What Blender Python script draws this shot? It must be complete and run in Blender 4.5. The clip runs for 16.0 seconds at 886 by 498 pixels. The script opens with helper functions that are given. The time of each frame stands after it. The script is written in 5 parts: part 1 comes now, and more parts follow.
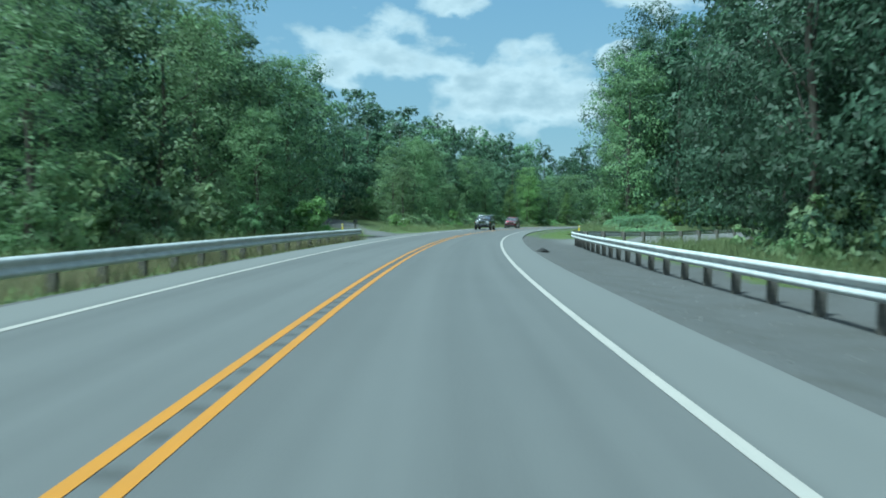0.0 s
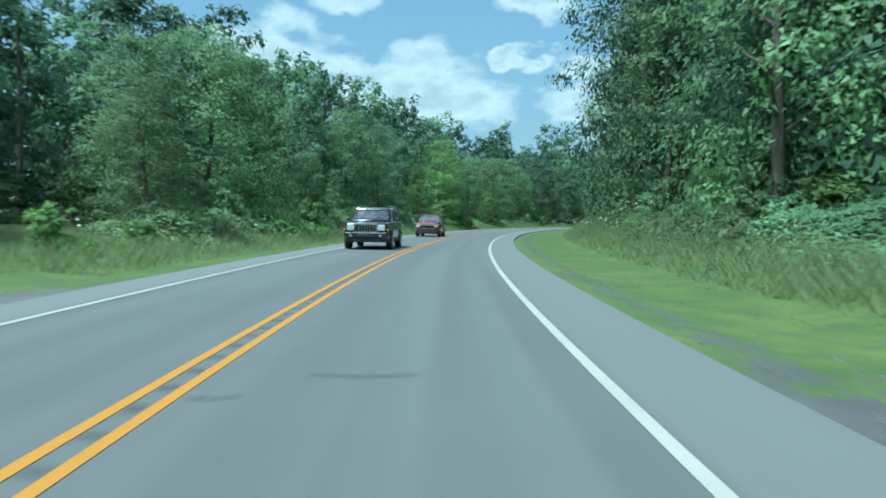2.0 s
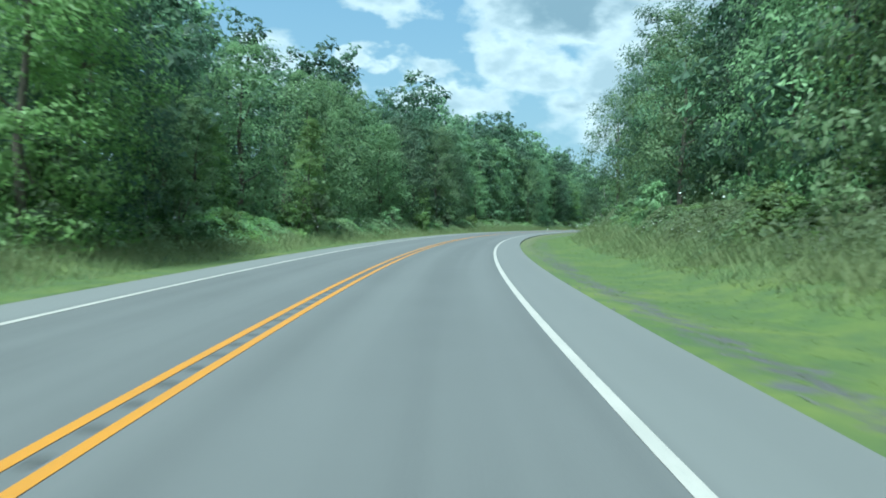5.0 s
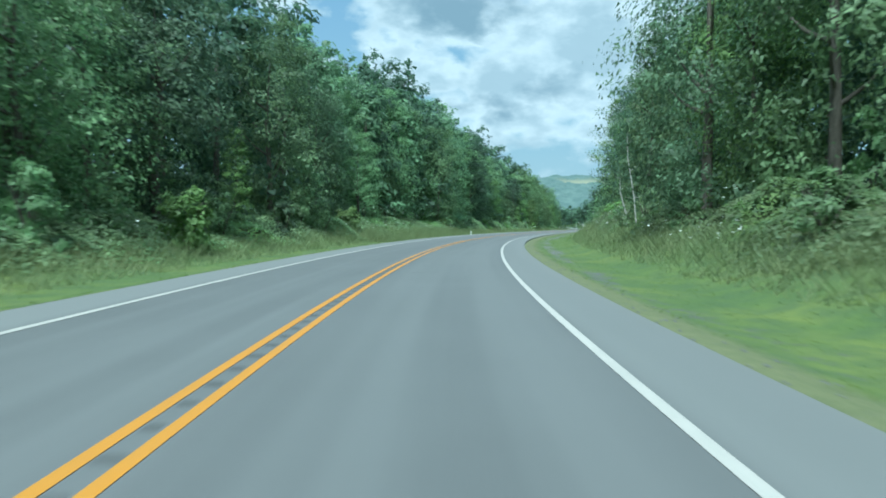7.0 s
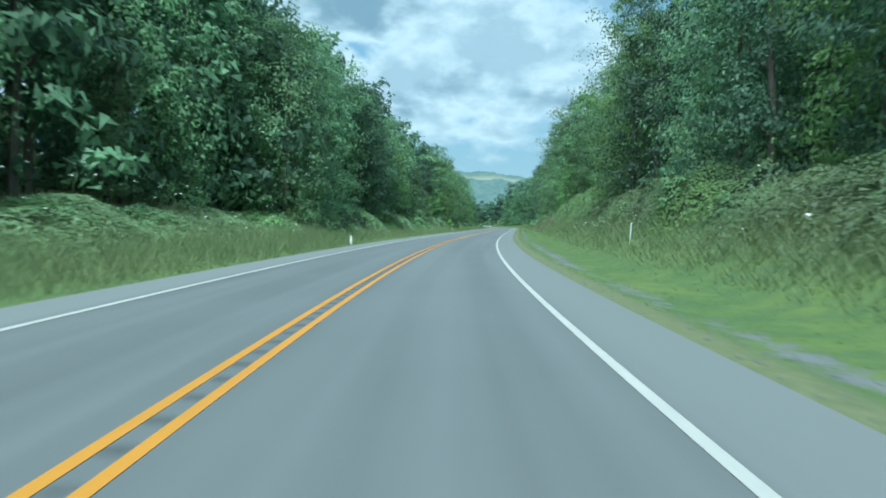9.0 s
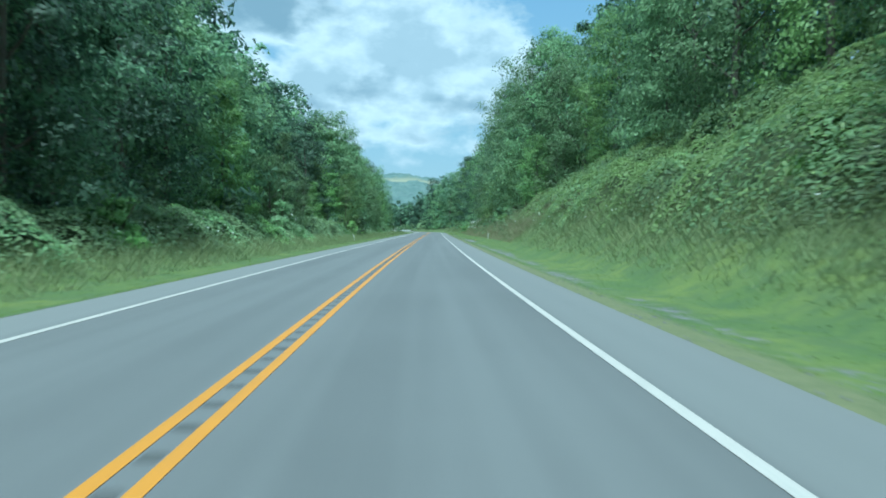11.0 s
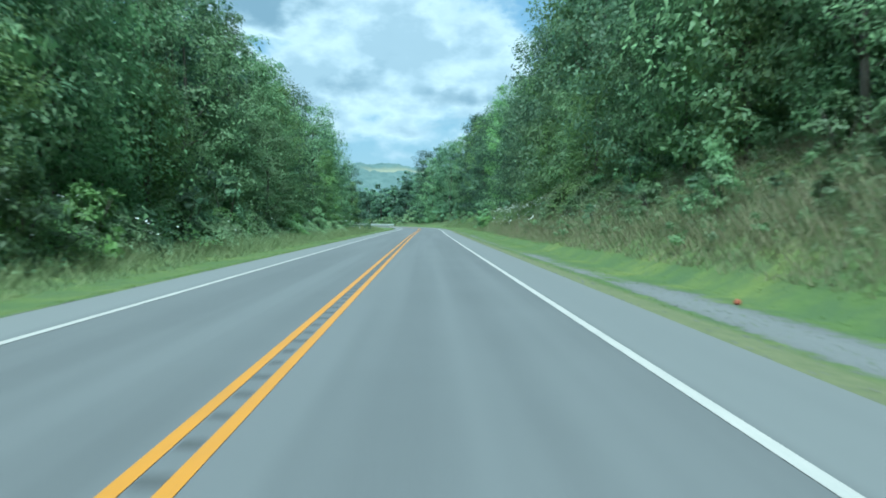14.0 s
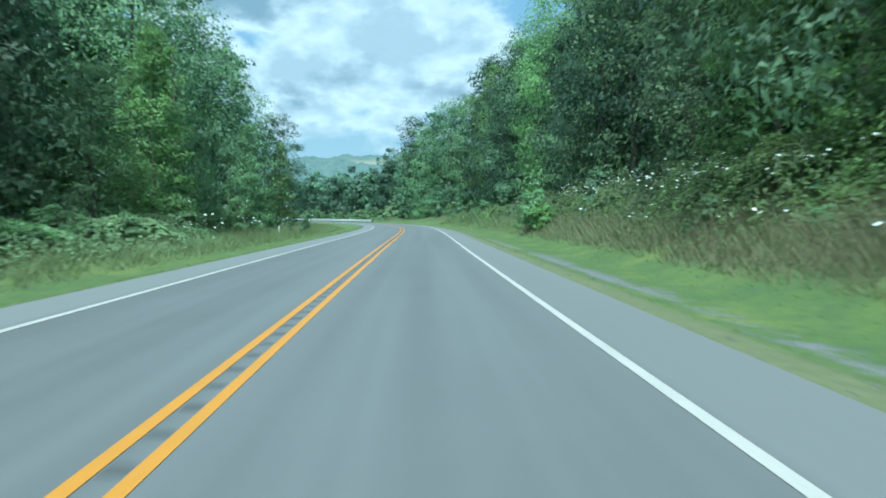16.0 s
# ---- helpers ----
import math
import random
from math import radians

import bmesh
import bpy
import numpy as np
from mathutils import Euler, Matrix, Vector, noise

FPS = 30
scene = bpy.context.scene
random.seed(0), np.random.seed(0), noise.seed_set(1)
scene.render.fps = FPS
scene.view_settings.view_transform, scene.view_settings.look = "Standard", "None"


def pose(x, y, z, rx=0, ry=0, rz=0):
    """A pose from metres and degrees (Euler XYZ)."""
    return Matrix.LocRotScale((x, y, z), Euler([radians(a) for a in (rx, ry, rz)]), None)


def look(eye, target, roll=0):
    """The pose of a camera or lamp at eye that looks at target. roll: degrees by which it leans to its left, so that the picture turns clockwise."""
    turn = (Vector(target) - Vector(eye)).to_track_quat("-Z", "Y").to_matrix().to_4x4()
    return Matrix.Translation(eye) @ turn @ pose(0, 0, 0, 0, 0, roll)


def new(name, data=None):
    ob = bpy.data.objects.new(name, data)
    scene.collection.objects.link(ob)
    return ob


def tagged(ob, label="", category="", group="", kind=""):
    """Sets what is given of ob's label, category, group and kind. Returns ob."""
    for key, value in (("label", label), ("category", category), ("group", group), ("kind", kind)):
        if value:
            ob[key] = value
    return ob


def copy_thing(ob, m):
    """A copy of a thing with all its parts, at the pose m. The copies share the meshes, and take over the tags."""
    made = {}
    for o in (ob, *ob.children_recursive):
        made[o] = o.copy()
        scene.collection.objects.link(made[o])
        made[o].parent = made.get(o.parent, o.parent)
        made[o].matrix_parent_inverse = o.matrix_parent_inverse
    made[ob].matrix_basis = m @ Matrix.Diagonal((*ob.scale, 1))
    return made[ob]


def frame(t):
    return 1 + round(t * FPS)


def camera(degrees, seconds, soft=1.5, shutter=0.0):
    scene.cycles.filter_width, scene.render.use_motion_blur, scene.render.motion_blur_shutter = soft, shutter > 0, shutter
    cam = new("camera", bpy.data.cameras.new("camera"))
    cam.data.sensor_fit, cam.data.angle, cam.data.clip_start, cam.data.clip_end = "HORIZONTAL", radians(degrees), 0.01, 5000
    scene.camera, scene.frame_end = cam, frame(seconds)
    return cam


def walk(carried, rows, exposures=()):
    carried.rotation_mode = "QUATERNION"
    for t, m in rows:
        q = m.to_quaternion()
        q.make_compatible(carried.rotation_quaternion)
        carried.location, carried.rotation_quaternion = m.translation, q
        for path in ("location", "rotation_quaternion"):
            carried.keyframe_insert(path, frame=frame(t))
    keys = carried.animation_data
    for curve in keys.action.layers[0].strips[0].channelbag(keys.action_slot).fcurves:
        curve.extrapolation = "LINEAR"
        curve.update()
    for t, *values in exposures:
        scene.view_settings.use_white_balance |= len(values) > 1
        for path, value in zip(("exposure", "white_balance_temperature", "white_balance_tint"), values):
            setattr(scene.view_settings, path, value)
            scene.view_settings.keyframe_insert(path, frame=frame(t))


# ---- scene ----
# ---- the camera and its drive ----
cam = camera(62.0, 16.0, soft=1.8, shutter=0.2)
ROWS = [
    (0.0, 1.557, 0.000, 1.280, -0.513, -2.405, -1.311),
    (0.5, 1.834, 13.952, 1.280, -2.402, -2.193, -1.239),
    (1.0, 2.590, 27.881, 1.280, -4.354, -2.007, -0.546),
    (1.5, 3.709, 41.783, 1.280, -6.713, -1.934, -0.695),
    (2.0, 5.469, 55.614, 1.280, -8.670, -2.276, -0.906),
    (2.5, 7.696, 69.370, 1.280, -11.104, -2.056, -1.559),
    (3.0, 10.382, 83.037, 1.280, -12.762, -2.131, -1.743),
    (3.5, 13.475, 96.613, 1.280, -14.620, -2.146, -0.987),
    (4.0, 16.953, 110.095, 1.280, -16.299, -2.229, -0.938),
    (4.5, 20.865, 123.461, 1.280, -18.401, -2.166, -1.029),
    (5.0, 25.259, 136.680, 1.280, -20.511, -2.104, -1.119),
    (5.5, 30.134, 149.732, 1.280, -22.642, -2.041, -1.209),
    (6.0, 35.488, 162.599, 1.280, -24.794, -1.978, -1.300),
    (6.5, 41.318, 175.260, 1.280, -26.966, -1.916, -1.390),
    (7.0, 47.680, 187.665, 1.280, -29.085, -1.962, -1.153),
    (7.5, 54.501, 199.825, 1.280, -31.193, -2.009, -0.917),
    (8.0, 61.808, 211.702, 1.280, -33.305, -2.006, -1.001),
    (8.5, 69.533, 223.313, 1.280, -35.187, -1.956, -1.470),
    (9.0, 77.676, 234.639, 1.280, -36.782, -2.018, -1.552),
    (9.5, 86.093, 245.773, 1.280, -38.863, -1.911, -1.374),
    (10.0, 94.814, 256.682, 1.280, -40.660, -1.805, -1.196),
    (10.5, 103.781, 267.404, 1.280, -42.157, -1.698, -1.017),
    (11.0, 112.931, 277.981, 1.280, -43.345, -1.592, -0.839),
    (11.5, 122.210, 288.456, 1.280, -44.286, -1.485, -0.661),
    (12.0, 131.695, 298.752, 1.280, -44.252, -1.637, -0.306),
    (12.5, 141.159, 309.071, 1.280, -44.150, -1.736, -0.669),
    (13.0, 150.671, 319.349, 1.280, -43.867, -1.975, -0.149),
    (13.5, 160.101, 329.706, 1.280, -44.022, -2.045, -0.150),
    (14.0, 169.524, 340.069, 1.280, -44.032, -2.105, -0.426),
    (14.5, 179.042, 350.345, 1.280, -44.126, -2.080, -0.242),
    (15.0, 188.560, 360.621, 1.280, -44.235, -2.055, -0.059),
    (15.5, 198.101, 370.874, 1.280, -44.302, -2.107, -0.354),
    (16.0, 207.651, 381.117, 1.280, -44.779, -2.527, -0.414),
]
EXPOSURES = [(0.0, 0.67, 4930, -16), (1.0, 0.81, 4930, -16), (2.0, 0.83, 4850, -16), (3.0, 0.81, 4870, -16), (4.0, 0.97, 5110, -14), (6.5, 0.87, 5110, -13), (7.5, 0.82, 4850, -13), (9.0, 0.82, 4850, -14), (11.5, 0.88, 4720, -15), (12.5, 0.9, 4740, -15), (14.0, 0.92, 4830, -14), (16.0, 0.94, 4830, -14)]
walk(cam, [(t, pose(x, y, z, 90 + pitch, roll, yaw)) for t, x, y, z, yaw, pitch, roll in ROWS], EXPOSURES)

# ---- sky, clouds and sun ----
SUN_ELEVATION, SUN_AZIMUTH = 62.0, -126.0      # azimuth: degrees from +y towards +x


def make_world():
    world = bpy.data.worlds.new("sky")
    scene.world = world
    world.use_nodes = True
    nt = world.node_tree
    nt.nodes.clear()
    N, L = nt.nodes.new, nt.links.new
    out, bg = N("ShaderNodeOutputWorld"), N("ShaderNodeBackground")
    sky = N("ShaderNodeTexSky")
    sky.sky_type, sky.sun_disc = "NISHITA", False
    sky.sun_elevation, sky.sun_rotation = radians(SUN_ELEVATION), radians(SUN_AZIMUTH)
    sky.air_density, sky.dust_density, sky.ozone_density = 1.0, 1.5, 2.0
    co, sep = N("ShaderNodeTexCoord"), N("ShaderNodeSeparateXYZ")
    L(co.outputs["Generated"], sep.inputs[0])

    def mth(op, a, b=None, clamp=False):
        m = N("ShaderNodeMath")
        m.operation, m.use_clamp = op, clamp
        for i, v in enumerate((a, b)):
            if v is None:
                continue
            if isinstance(v, (int, float)):
                m.inputs[i].default_value = v
            else:
                L(v, m.inputs[i])
        return m.outputs[0]

    def noise_tex(vec, scale, detail, rough):
        n = N("ShaderNodeTexNoise")
        n.inputs["Scale"].default_value, n.inputs["Detail"].default_value, n.inputs["Roughness"].default_value = scale, detail, rough
        L(vec, n.inputs["Vector"])
        return n.outputs[0]

    def ramp(src, stops):
        r = N("ShaderNodeValToRGB")
        els = r.color_ramp.elements
        while len(els) < len(stops):
            els.new(0.5)
        for e, (p, c) in zip(els, stops):
            e.position, e.color = p, (*c, 1) if isinstance(c, tuple) else (c, c, c, 1)
        L(src, r.inputs[0])
        return r.outputs[0]

    def mix(fac, a, b):
        m = N("ShaderNodeMix")
        m.data_type = "RGBA"
        L(fac, m.inputs[0])
        for i, v in ((6, a), (7, b)):
            if isinstance(v, tuple):
                m.inputs[i].default_value = (*v, 1)
            else:
                L(v, m.inputs[i])
        return m.outputs[2]

    def vec(x, y, z):
        c = N("ShaderNodeCombineXYZ")
        for i, v in enumerate((x, y, z)):
            if isinstance(v, (int, float)):
                c.inputs[i].default_value = v
            else:
                L(v, c.inputs[i])
        return c.outputs[0]

    # bearing (from +y towards +x) and height over the horizon, in degrees
    bearing = mth("MULTIPLY", mth("ARCTAN2", sep.outputs[0], sep.outputs[1]), 180 / math.pi)
    height = mth("MULTIPLY", mth("ARCSINE", sep.outputs[2]), 180 / math.pi)

    warp = N("ShaderNodeTexNoise")
    warp.inputs["Scale"].default_value, warp.inputs["Detail"].default_value, warp.inputs["Roughness"].default_value = 2.6, 6.0, 0.5
    L(vec(mth("MULTIPLY", bearing, 0.1), mth("MULTIPLY", height, 0.16), 7.3), warp.inputs["Vector"])
    bend = N("ShaderNodeSeparateXYZ")
    L(warp.outputs["Color"], bend.inputs[0])
    bent_b = mth("ADD", bearing, mth("MULTIPLY", mth("SUBTRACT", bend.outputs[0], 0.5), 8.0))
    bent_h = mth("ADD", height, mth("MULTIPLY", mth("SUBTRACT", bend.outputs[1], 0.5), 4.6))

    def heap(clouds):
        """The soft outline of several clouds: bearing, height, half width, half height, weight."""
        field = None
        for a, e, ra, re, k in clouds:
            da = mth("POWER", mth("ABSOLUTE", mth("DIVIDE", mth("SUBTRACT", bent_b, a), ra)), 2.0)
            de = mth("POWER", mth("ABSOLUTE", mth("DIVIDE", mth("SUBTRACT", bent_h, e), re)), 2.0)
            one = mth("MULTIPLY", mth("EXPONENT", mth("MULTIPLY", mth("ADD", da, de), -1.0)), k)
            field = one if field is None else mth("MAXIMUM", field, one)
        return field

    low = mth("MAXIMUM", sep.outputs[2], 0.0)
    den = mth("ADD", low, 0.5)
    dome = vec(mth("DIVIDE", sep.outputs[0], den), mth("DIVIDE", sep.outputs[1], den), CLOUD_SEED)
    flat = vec(mth("MULTIPLY", bearing, 0.1), mth("MULTIPLY", height, 0.17), CLOUD_SEED)
    lumps = noise_tex(flat, 1.7, 7.0, 0.5)
    fine = noise_tex(flat, 4.2, 6.0, 0.52)
    # clouds ahead, and a broken layer over the rest of the sky
    ahead = mth("ADD", heap(CLOUDS), mth("MULTIPLY", mth("SUBTRACT", lumps, 0.5), 1.3))
    ahead = mth("ADD", ahead, mth("MULTIPLY", mth("SUBTRACT", fine, 0.5), 0.7))
    over = mth("ADD", 0.5, mth("MULTIPLY", mth("SUBTRACT", noise_tex(dome, CLOUD_SCALE, 8.0, 0.5), CLOUD_EDGE), 5.0))
    rest = mth("MULTIPLY", mth("SUBTRACT", height, 20.0), 0.12, True)
    around = mth("MULTIPLY", mth("SUBTRACT", mth("ABSOLUTE", mth("SUBTRACT", bearing, 17.0)), 48.0), 0.06, True)
    thick = mix(mth("MAXIMUM", rest, around), ahead, over)
    cover = ramp(thick, [(0.3, 0.0), (0.48, 0.7), (0.68, 1.0)])
    light = ramp(thick, [(0.38, (2.75, 2.95, 3.05)), (0.58, (3.6, 3.62, 3.6)), (0.85, (2.7, 2.88, 2.98)), (1.0, (2.2, 2.45, 2.6))])
    light = mix(ramp(fine, [(0.42, 0.0), (0.66, 0.45)]), light, (2.1, 2.35, 2.5))
    base = mth("ADD", heap(GREY_CLOUDS), mth("MULTIPLY", mth("SUBTRACT", lumps, 0.5), 1.2))
    light = mix(ramp(base, [(0.3, 0.0), (0.75, 0.85)]), light, (1.15, 1.5, 1.75))
    haze = ramp(sep.outputs[2], [(0.0, 0.96), (0.12, 0.9), (0.35, 0.72)])
    veil = ramp(sep.outputs[2], [(0.0, (2.1, 2.4, 2.5)), (0.12, (1.55, 1.98, 2.18)), (0.35, (1.0, 1.45, 1.75))])
    col = mix(haze, sky.outputs[0], veil)
    col = mix(cover, col, light)
    L(col, bg.inputs[0])
    bg.inputs[1].default_value = SKY_STRENGTH
    L(bg.outputs[0], out.inputs[0])


CLOUD_SEED, CLOUD_SCALE, CLOUD_EDGE, SKY_STRENGTH = 2.4, 3.4, 0.49, 0.145
CLOUDS = [(-22, 17, 6, 3, 1.0), (-5, 12, 8, 2.6, 0.85), (6, 9.5, 9, 3.4, 0.85), (2.6, 16.5, 3, 1.2, 0.7), (15.5, 17, 4, 2, 1.0), (14, 12.4, 2.0, 0.8, 0.85), (18.8, 12.0, 2.6, 0.9, 0.85),
          (20.5, 9.3, 5, 2.0, 0.95), (25, 13, 3, 3, 0.85), (30, 16, 7, 3, 1.1), (28, 11.5, 5, 2.4, 0.95), (34, 11, 6, 3.2, 1.0), (41, 14, 6, 5, 1.1), (47, 12, 5, 4.5, 1.0), (40, 8, 8, 2.6, 0.75), (39, 12, 13, 7, 0.95)]
GREY_CLOUDS = [(30.5, 16.3, 5.5, 2.0, 1.0), (37.5, 10.5, 3, 1.5, 0.7), (45, 9.5, 3.5, 1.3, 0.65), (36, 6.5, 5, 1.2, 0.5), (43, 7.5, 6, 1.2, 0.55), (33, 9.2, 4, 0.8, 0.5), (54, 17, 4, 4, 0.7)]
make_world()
sun_data = bpy.data.lights.new("sun", "SUN")
sun_data.energy, sun_data.angle, sun_data.color = 4.2, radians(12.0), (1.0, 0.95, 0.86)
sun = new("sun", sun_data)
_el, _az = radians(SUN_ELEVATION), radians(SUN_AZIMUTH)
sun.matrix_world = look((math.sin(_az) * math.cos(_el) * 200, math.cos(_az) * math.cos(_el) * 200 + 200, math.sin(_el) * 200), (0, 200, 0))


# ---- materials ----
class Mat:
    """A node material with a Principled shader and short ways to wire it."""

    def __init__(self, name, rough=0.7, metal=0.0):
        self.m = bpy.data.materials.new(name)
        self.m.use_nodes = True
        self.nt = self.m.node_tree
        self.b = self.nt.nodes["Principled BSDF"]
        self.b.inputs["Roughness"].default_value, self.b.inputs["Metallic"].default_value = rough, metal

    def n(self, kind, **kw):
        node = self.nt.nodes.new(kind)
        for k, v in kw.items():
            node.inputs[k.replace("_", " ")].default_value = v
        return node

    def link(self, a, b):
        self.nt.links.new(a, b)

    def coords(self, kind="Object"):
        return self.nt.nodes.new("ShaderNodeTexCoord").outputs[kind]

    def stretch(self, src, scale):
        mp = self.nt.nodes.new("ShaderNodeMapping")
        mp.inputs["Scale"].default_value = scale
        self.link(src, mp.inputs[0])
        return mp.outputs[0]

    def noise(self, vec, scale, detail=3.0, rough=0.55):
        t = self.n("ShaderNodeTexNoise", Scale=scale, Detail=detail, Roughness=rough)
        self.link(vec, t.inputs["Vector"])
        return t.outputs[0]

    def ramp(self, src, stops):
        r = self.nt.nodes.new("ShaderNodeValToRGB")
        els = r.color_ramp.elements
        while len(els) < len(stops):
            els.new(0.5)
        for e, (p, c) in zip(els, stops):
            e.position, e.color = p, (*c, 1) if isinstance(c, tuple) else (c, c, c, 1)
        self.link(src, r.inputs[0])
        return r.outputs[0]

    def mix(self, fac, a, b, mode="MIX"):
        m = self.nt.nodes.new("ShaderNodeMix")
        m.data_type, m.blend_type = "RGBA", mode
        for i, v in ((0, fac), (6, a), (7, b)):
            if isinstance(v, tuple):
                m.inputs[i].default_value = (*v, 1)
            elif isinstance(v, (int, float)):
                m.inputs[i].default_value = v
            else:
                self.link(v, m.inputs[i])
        return m.outputs[2]

    def colour(self, src):
        if isinstance(src, tuple):
            self.b.inputs["Base Color"].default_value = (*src, 1)
        else:
            self.link(src, self.b.inputs["Base Color"])

    def bump(self, src, strength=0.3, distance=0.02):
        bp = self.n("ShaderNodeBump", Strength=strength, Distance=distance)
        self.link(src, bp.inputs["Height"])
        self.link(bp.outputs[0], self.b.inputs["Normal"])


def mat_asphalt():
    m = Mat("asphalt", 0.75)
    uv, ob = m.coords("UV"), m.coords("Object")
    fine = m.noise(ob, 60.0, 4.0, 0.7)
    blotch = m.noise(m.stretch(ob, (1, 1, 1)), 0.35, 5.0)
    lanes = m.noise(m.stretch(uv, (1.3, 0.02, 1)), 1.0, 2.0)
    c = m.ramp(fine, [(0.3, (0.084, 0.086, 0.086)), (0.7, (0.124, 0.126, 0.126))])
    c = m.mix(m.ramp(blotch, [(0.35, 0.0), (0.7, 0.55)]), c, (0.084, 0.086, 0.086))
    c = m.mix(m.ramp(lanes, [(0.4, 0.0), (0.62, 0.6)]), c, (0.132, 0.134, 0.133))
    side = m.nt.nodes.new("ShaderNodeSeparateXYZ")
    m.link(uv, side.inputs[0])
    across = m.nt.nodes.new("ShaderNodeMapRange")
    across.inputs["From Min"].default_value, across.inputs["From Max"].default_value = -5.0, 5.0
    m.link(side.outputs[0], across.inputs[0])
    c = m.mix(m.ramp(across.outputs[0], [(0.17, 0.85), (0.205, 0.0), (0.835, 0.0), (0.85, 0.6)]), c, (0.158, 0.160, 0.156))
    m.colour(c)
    m.bump(fine, 0.25, 0.006)
    return m.m


def mat_line(name, base, worn):
    m = Mat(name, 0.6)
    ob = m.coords("Object")
    c = m.mix(m.ramp(m.noise(ob, 25.0, 6.0, 0.7), [(0.52, 0.0), (0.72, 0.75)]), base, worn)
    c = m.mix(m.ramp(m.noise(ob, 1.1, 3.0), [(0.4, 0.0), (0.8, 0.35)]), c, worn)
    m.colour(c)
    m.bump(m.noise(ob, 50.0), 0.2, 0.004)
    return m.m


def mat_ground():
    m = Mat("verge_ground", 0.95)
    ob = m.coords("Object")
    at = m.nt.nodes.new("ShaderNodeAttribute")
    at.attribute_name = "gravel"
    grav = m.ramp(m.noise(ob, 28.0, 5.0, 0.8), [(0.3, (0.05, 0.051, 0.052)), (0.7, (0.12, 0.12, 0.12))])
    grav = m.mix(m.ramp(m.noise(ob, 0.9, 4.0), [(0.4, 0.0), (0.7, 0.75)]), grav, (0.062, 0.061, 0.056))
    at3 = m.nt.nodes.new("ShaderNodeAttribute")
    at3.attribute_name = "pale"
    grav = m.mix(at3.outputs["Fac"], grav, m.ramp(m.noise(ob, 16.0, 5.0, 0.8), [(0.3, (0.085, 0.088, 0.088)), (0.7, (0.2, 0.2, 0.195))]))
    grass = m.ramp(m.noise(ob, 9.0, 5.0, 0.7), [(0.3, (0.052, 0.086, 0.02)), (0.7, (0.092, 0.134, 0.03))])
    grass = m.mix(m.ramp(m.noise(ob, 0.35, 4.0), [(0.42, 0.0), (0.7, 0.7)]), grass, (0.14, 0.165, 0.034))
    grass = m.mix(m.ramp(m.noise(ob, 1.3, 4.0, 0.65), [(0.38, 0.65), (0.6, 0.0)]), grass, (0.05, 0.082, 0.03))
    at4 = m.nt.nodes.new("ShaderNodeAttribute")
    at4.attribute_name = "dry"
    grass = m.mix(at4.outputs["Fac"], grass, m.ramp(m.noise(ob, 5.0, 5.0, 0.7), [(0.3, (0.085, 0.1, 0.042)), (0.7, (0.135, 0.14, 0.066))]))
    floor = m.ramp(m.noise(ob, 2.0, 5.0), [(0.3, (0.03, 0.05, 0.015)), (0.7, (0.08, 0.10, 0.03))])
    at2 = m.nt.nodes.new("ShaderNodeAttribute")
    at2.attribute_name = "wild"
    edge = m.nt.nodes.new("ShaderNodeMath")
    edge.operation = "ADD"
    m.link(at.outputs["Fac"], edge.inputs[0])
    m.link(m.ramp(m.noise(ob, 2.2, 5.0, 0.7), [(0.3, 0.0), (0.7, 0.6)]), edge.inputs[1])
    c = m.mix(at2.outputs["Fac"], grass, floor)
    c = m.mix(m.ramp(edge.outputs[0], [(0.7, 0.0), (0.95, 1.0)]), c, grav)
    m.colour(c)
    m.bump(m.noise(ob, 14.0, 5.0, 0.7), 0.35, 0.03)
    return m.m


def mat_leaf(name, dark, light, glow=0.5):
    """Leaves: each one a shade of its own, part of the light shining through."""
    m = Mat(name, 0.58)
    geo = m.nt.nodes.new("ShaderNodeNewGeometry")
    obi = m.nt.nodes.new("ShaderNodeObjectInfo")
    c = m.ramp(geo.outputs["Random Per Island"], [(0.0, dark), (1.0, light)])
    hue = m.n("ShaderNodeHueSaturation")
    m.link(c, hue.inputs["Color"])
    m.link(m.ramp(obi.outputs["Random"], [(0.0, 0.493), (1.0, 0.518)]), hue.inputs["Hue"])
    val = m.nt.nodes.new("ShaderNodeMath")
    val.operation = "MULTIPLY"
    m.link(m.ramp(m.noise(m.coords("Object"), 0.16, 3.0), [(0.3, 0.7), (0.7, 1.3)]), val.inputs[0])
    # noise tones whole sprays lighter and darker, imitating sunlit sprigs and shaded gaps
    spray = m.nt.nodes.new("ShaderNodeMath")
    spray.operation = "MULTIPLY"
    m.link(m.ramp(m.noise(m.coords("Object"), 1.1, 2.0), [(0.32, 0.78), (0.68, 1.5)]), spray.inputs[0])
    m.link(m.ramp(obi.outputs["Random"], [(0.0, 0.66), (1.0, 1.38)]), spray.inputs[1])
    m.link(spray.outputs[0], val.inputs[1])
    m.link(val.outputs[0], hue.inputs["Value"])
    m.colour(hue.outputs[0])
    m.b.inputs["Specular IOR Level"].default_value = 0.5
    tr = m.n("ShaderNodeBsdfTranslucent")
    m.link(hue.outputs[0], tr.inputs[0])
    mx = m.n("ShaderNodeMixShader")
    mx.inputs[0].default_value = glow
    out = m.nt.nodes["Material Output"]
    m.link(m.b.outputs[0], mx.inputs[1])
    m.link(tr.outputs[0], mx.inputs[2])
    m.link(mx.outputs[0], out.inputs[0])
    return m.m


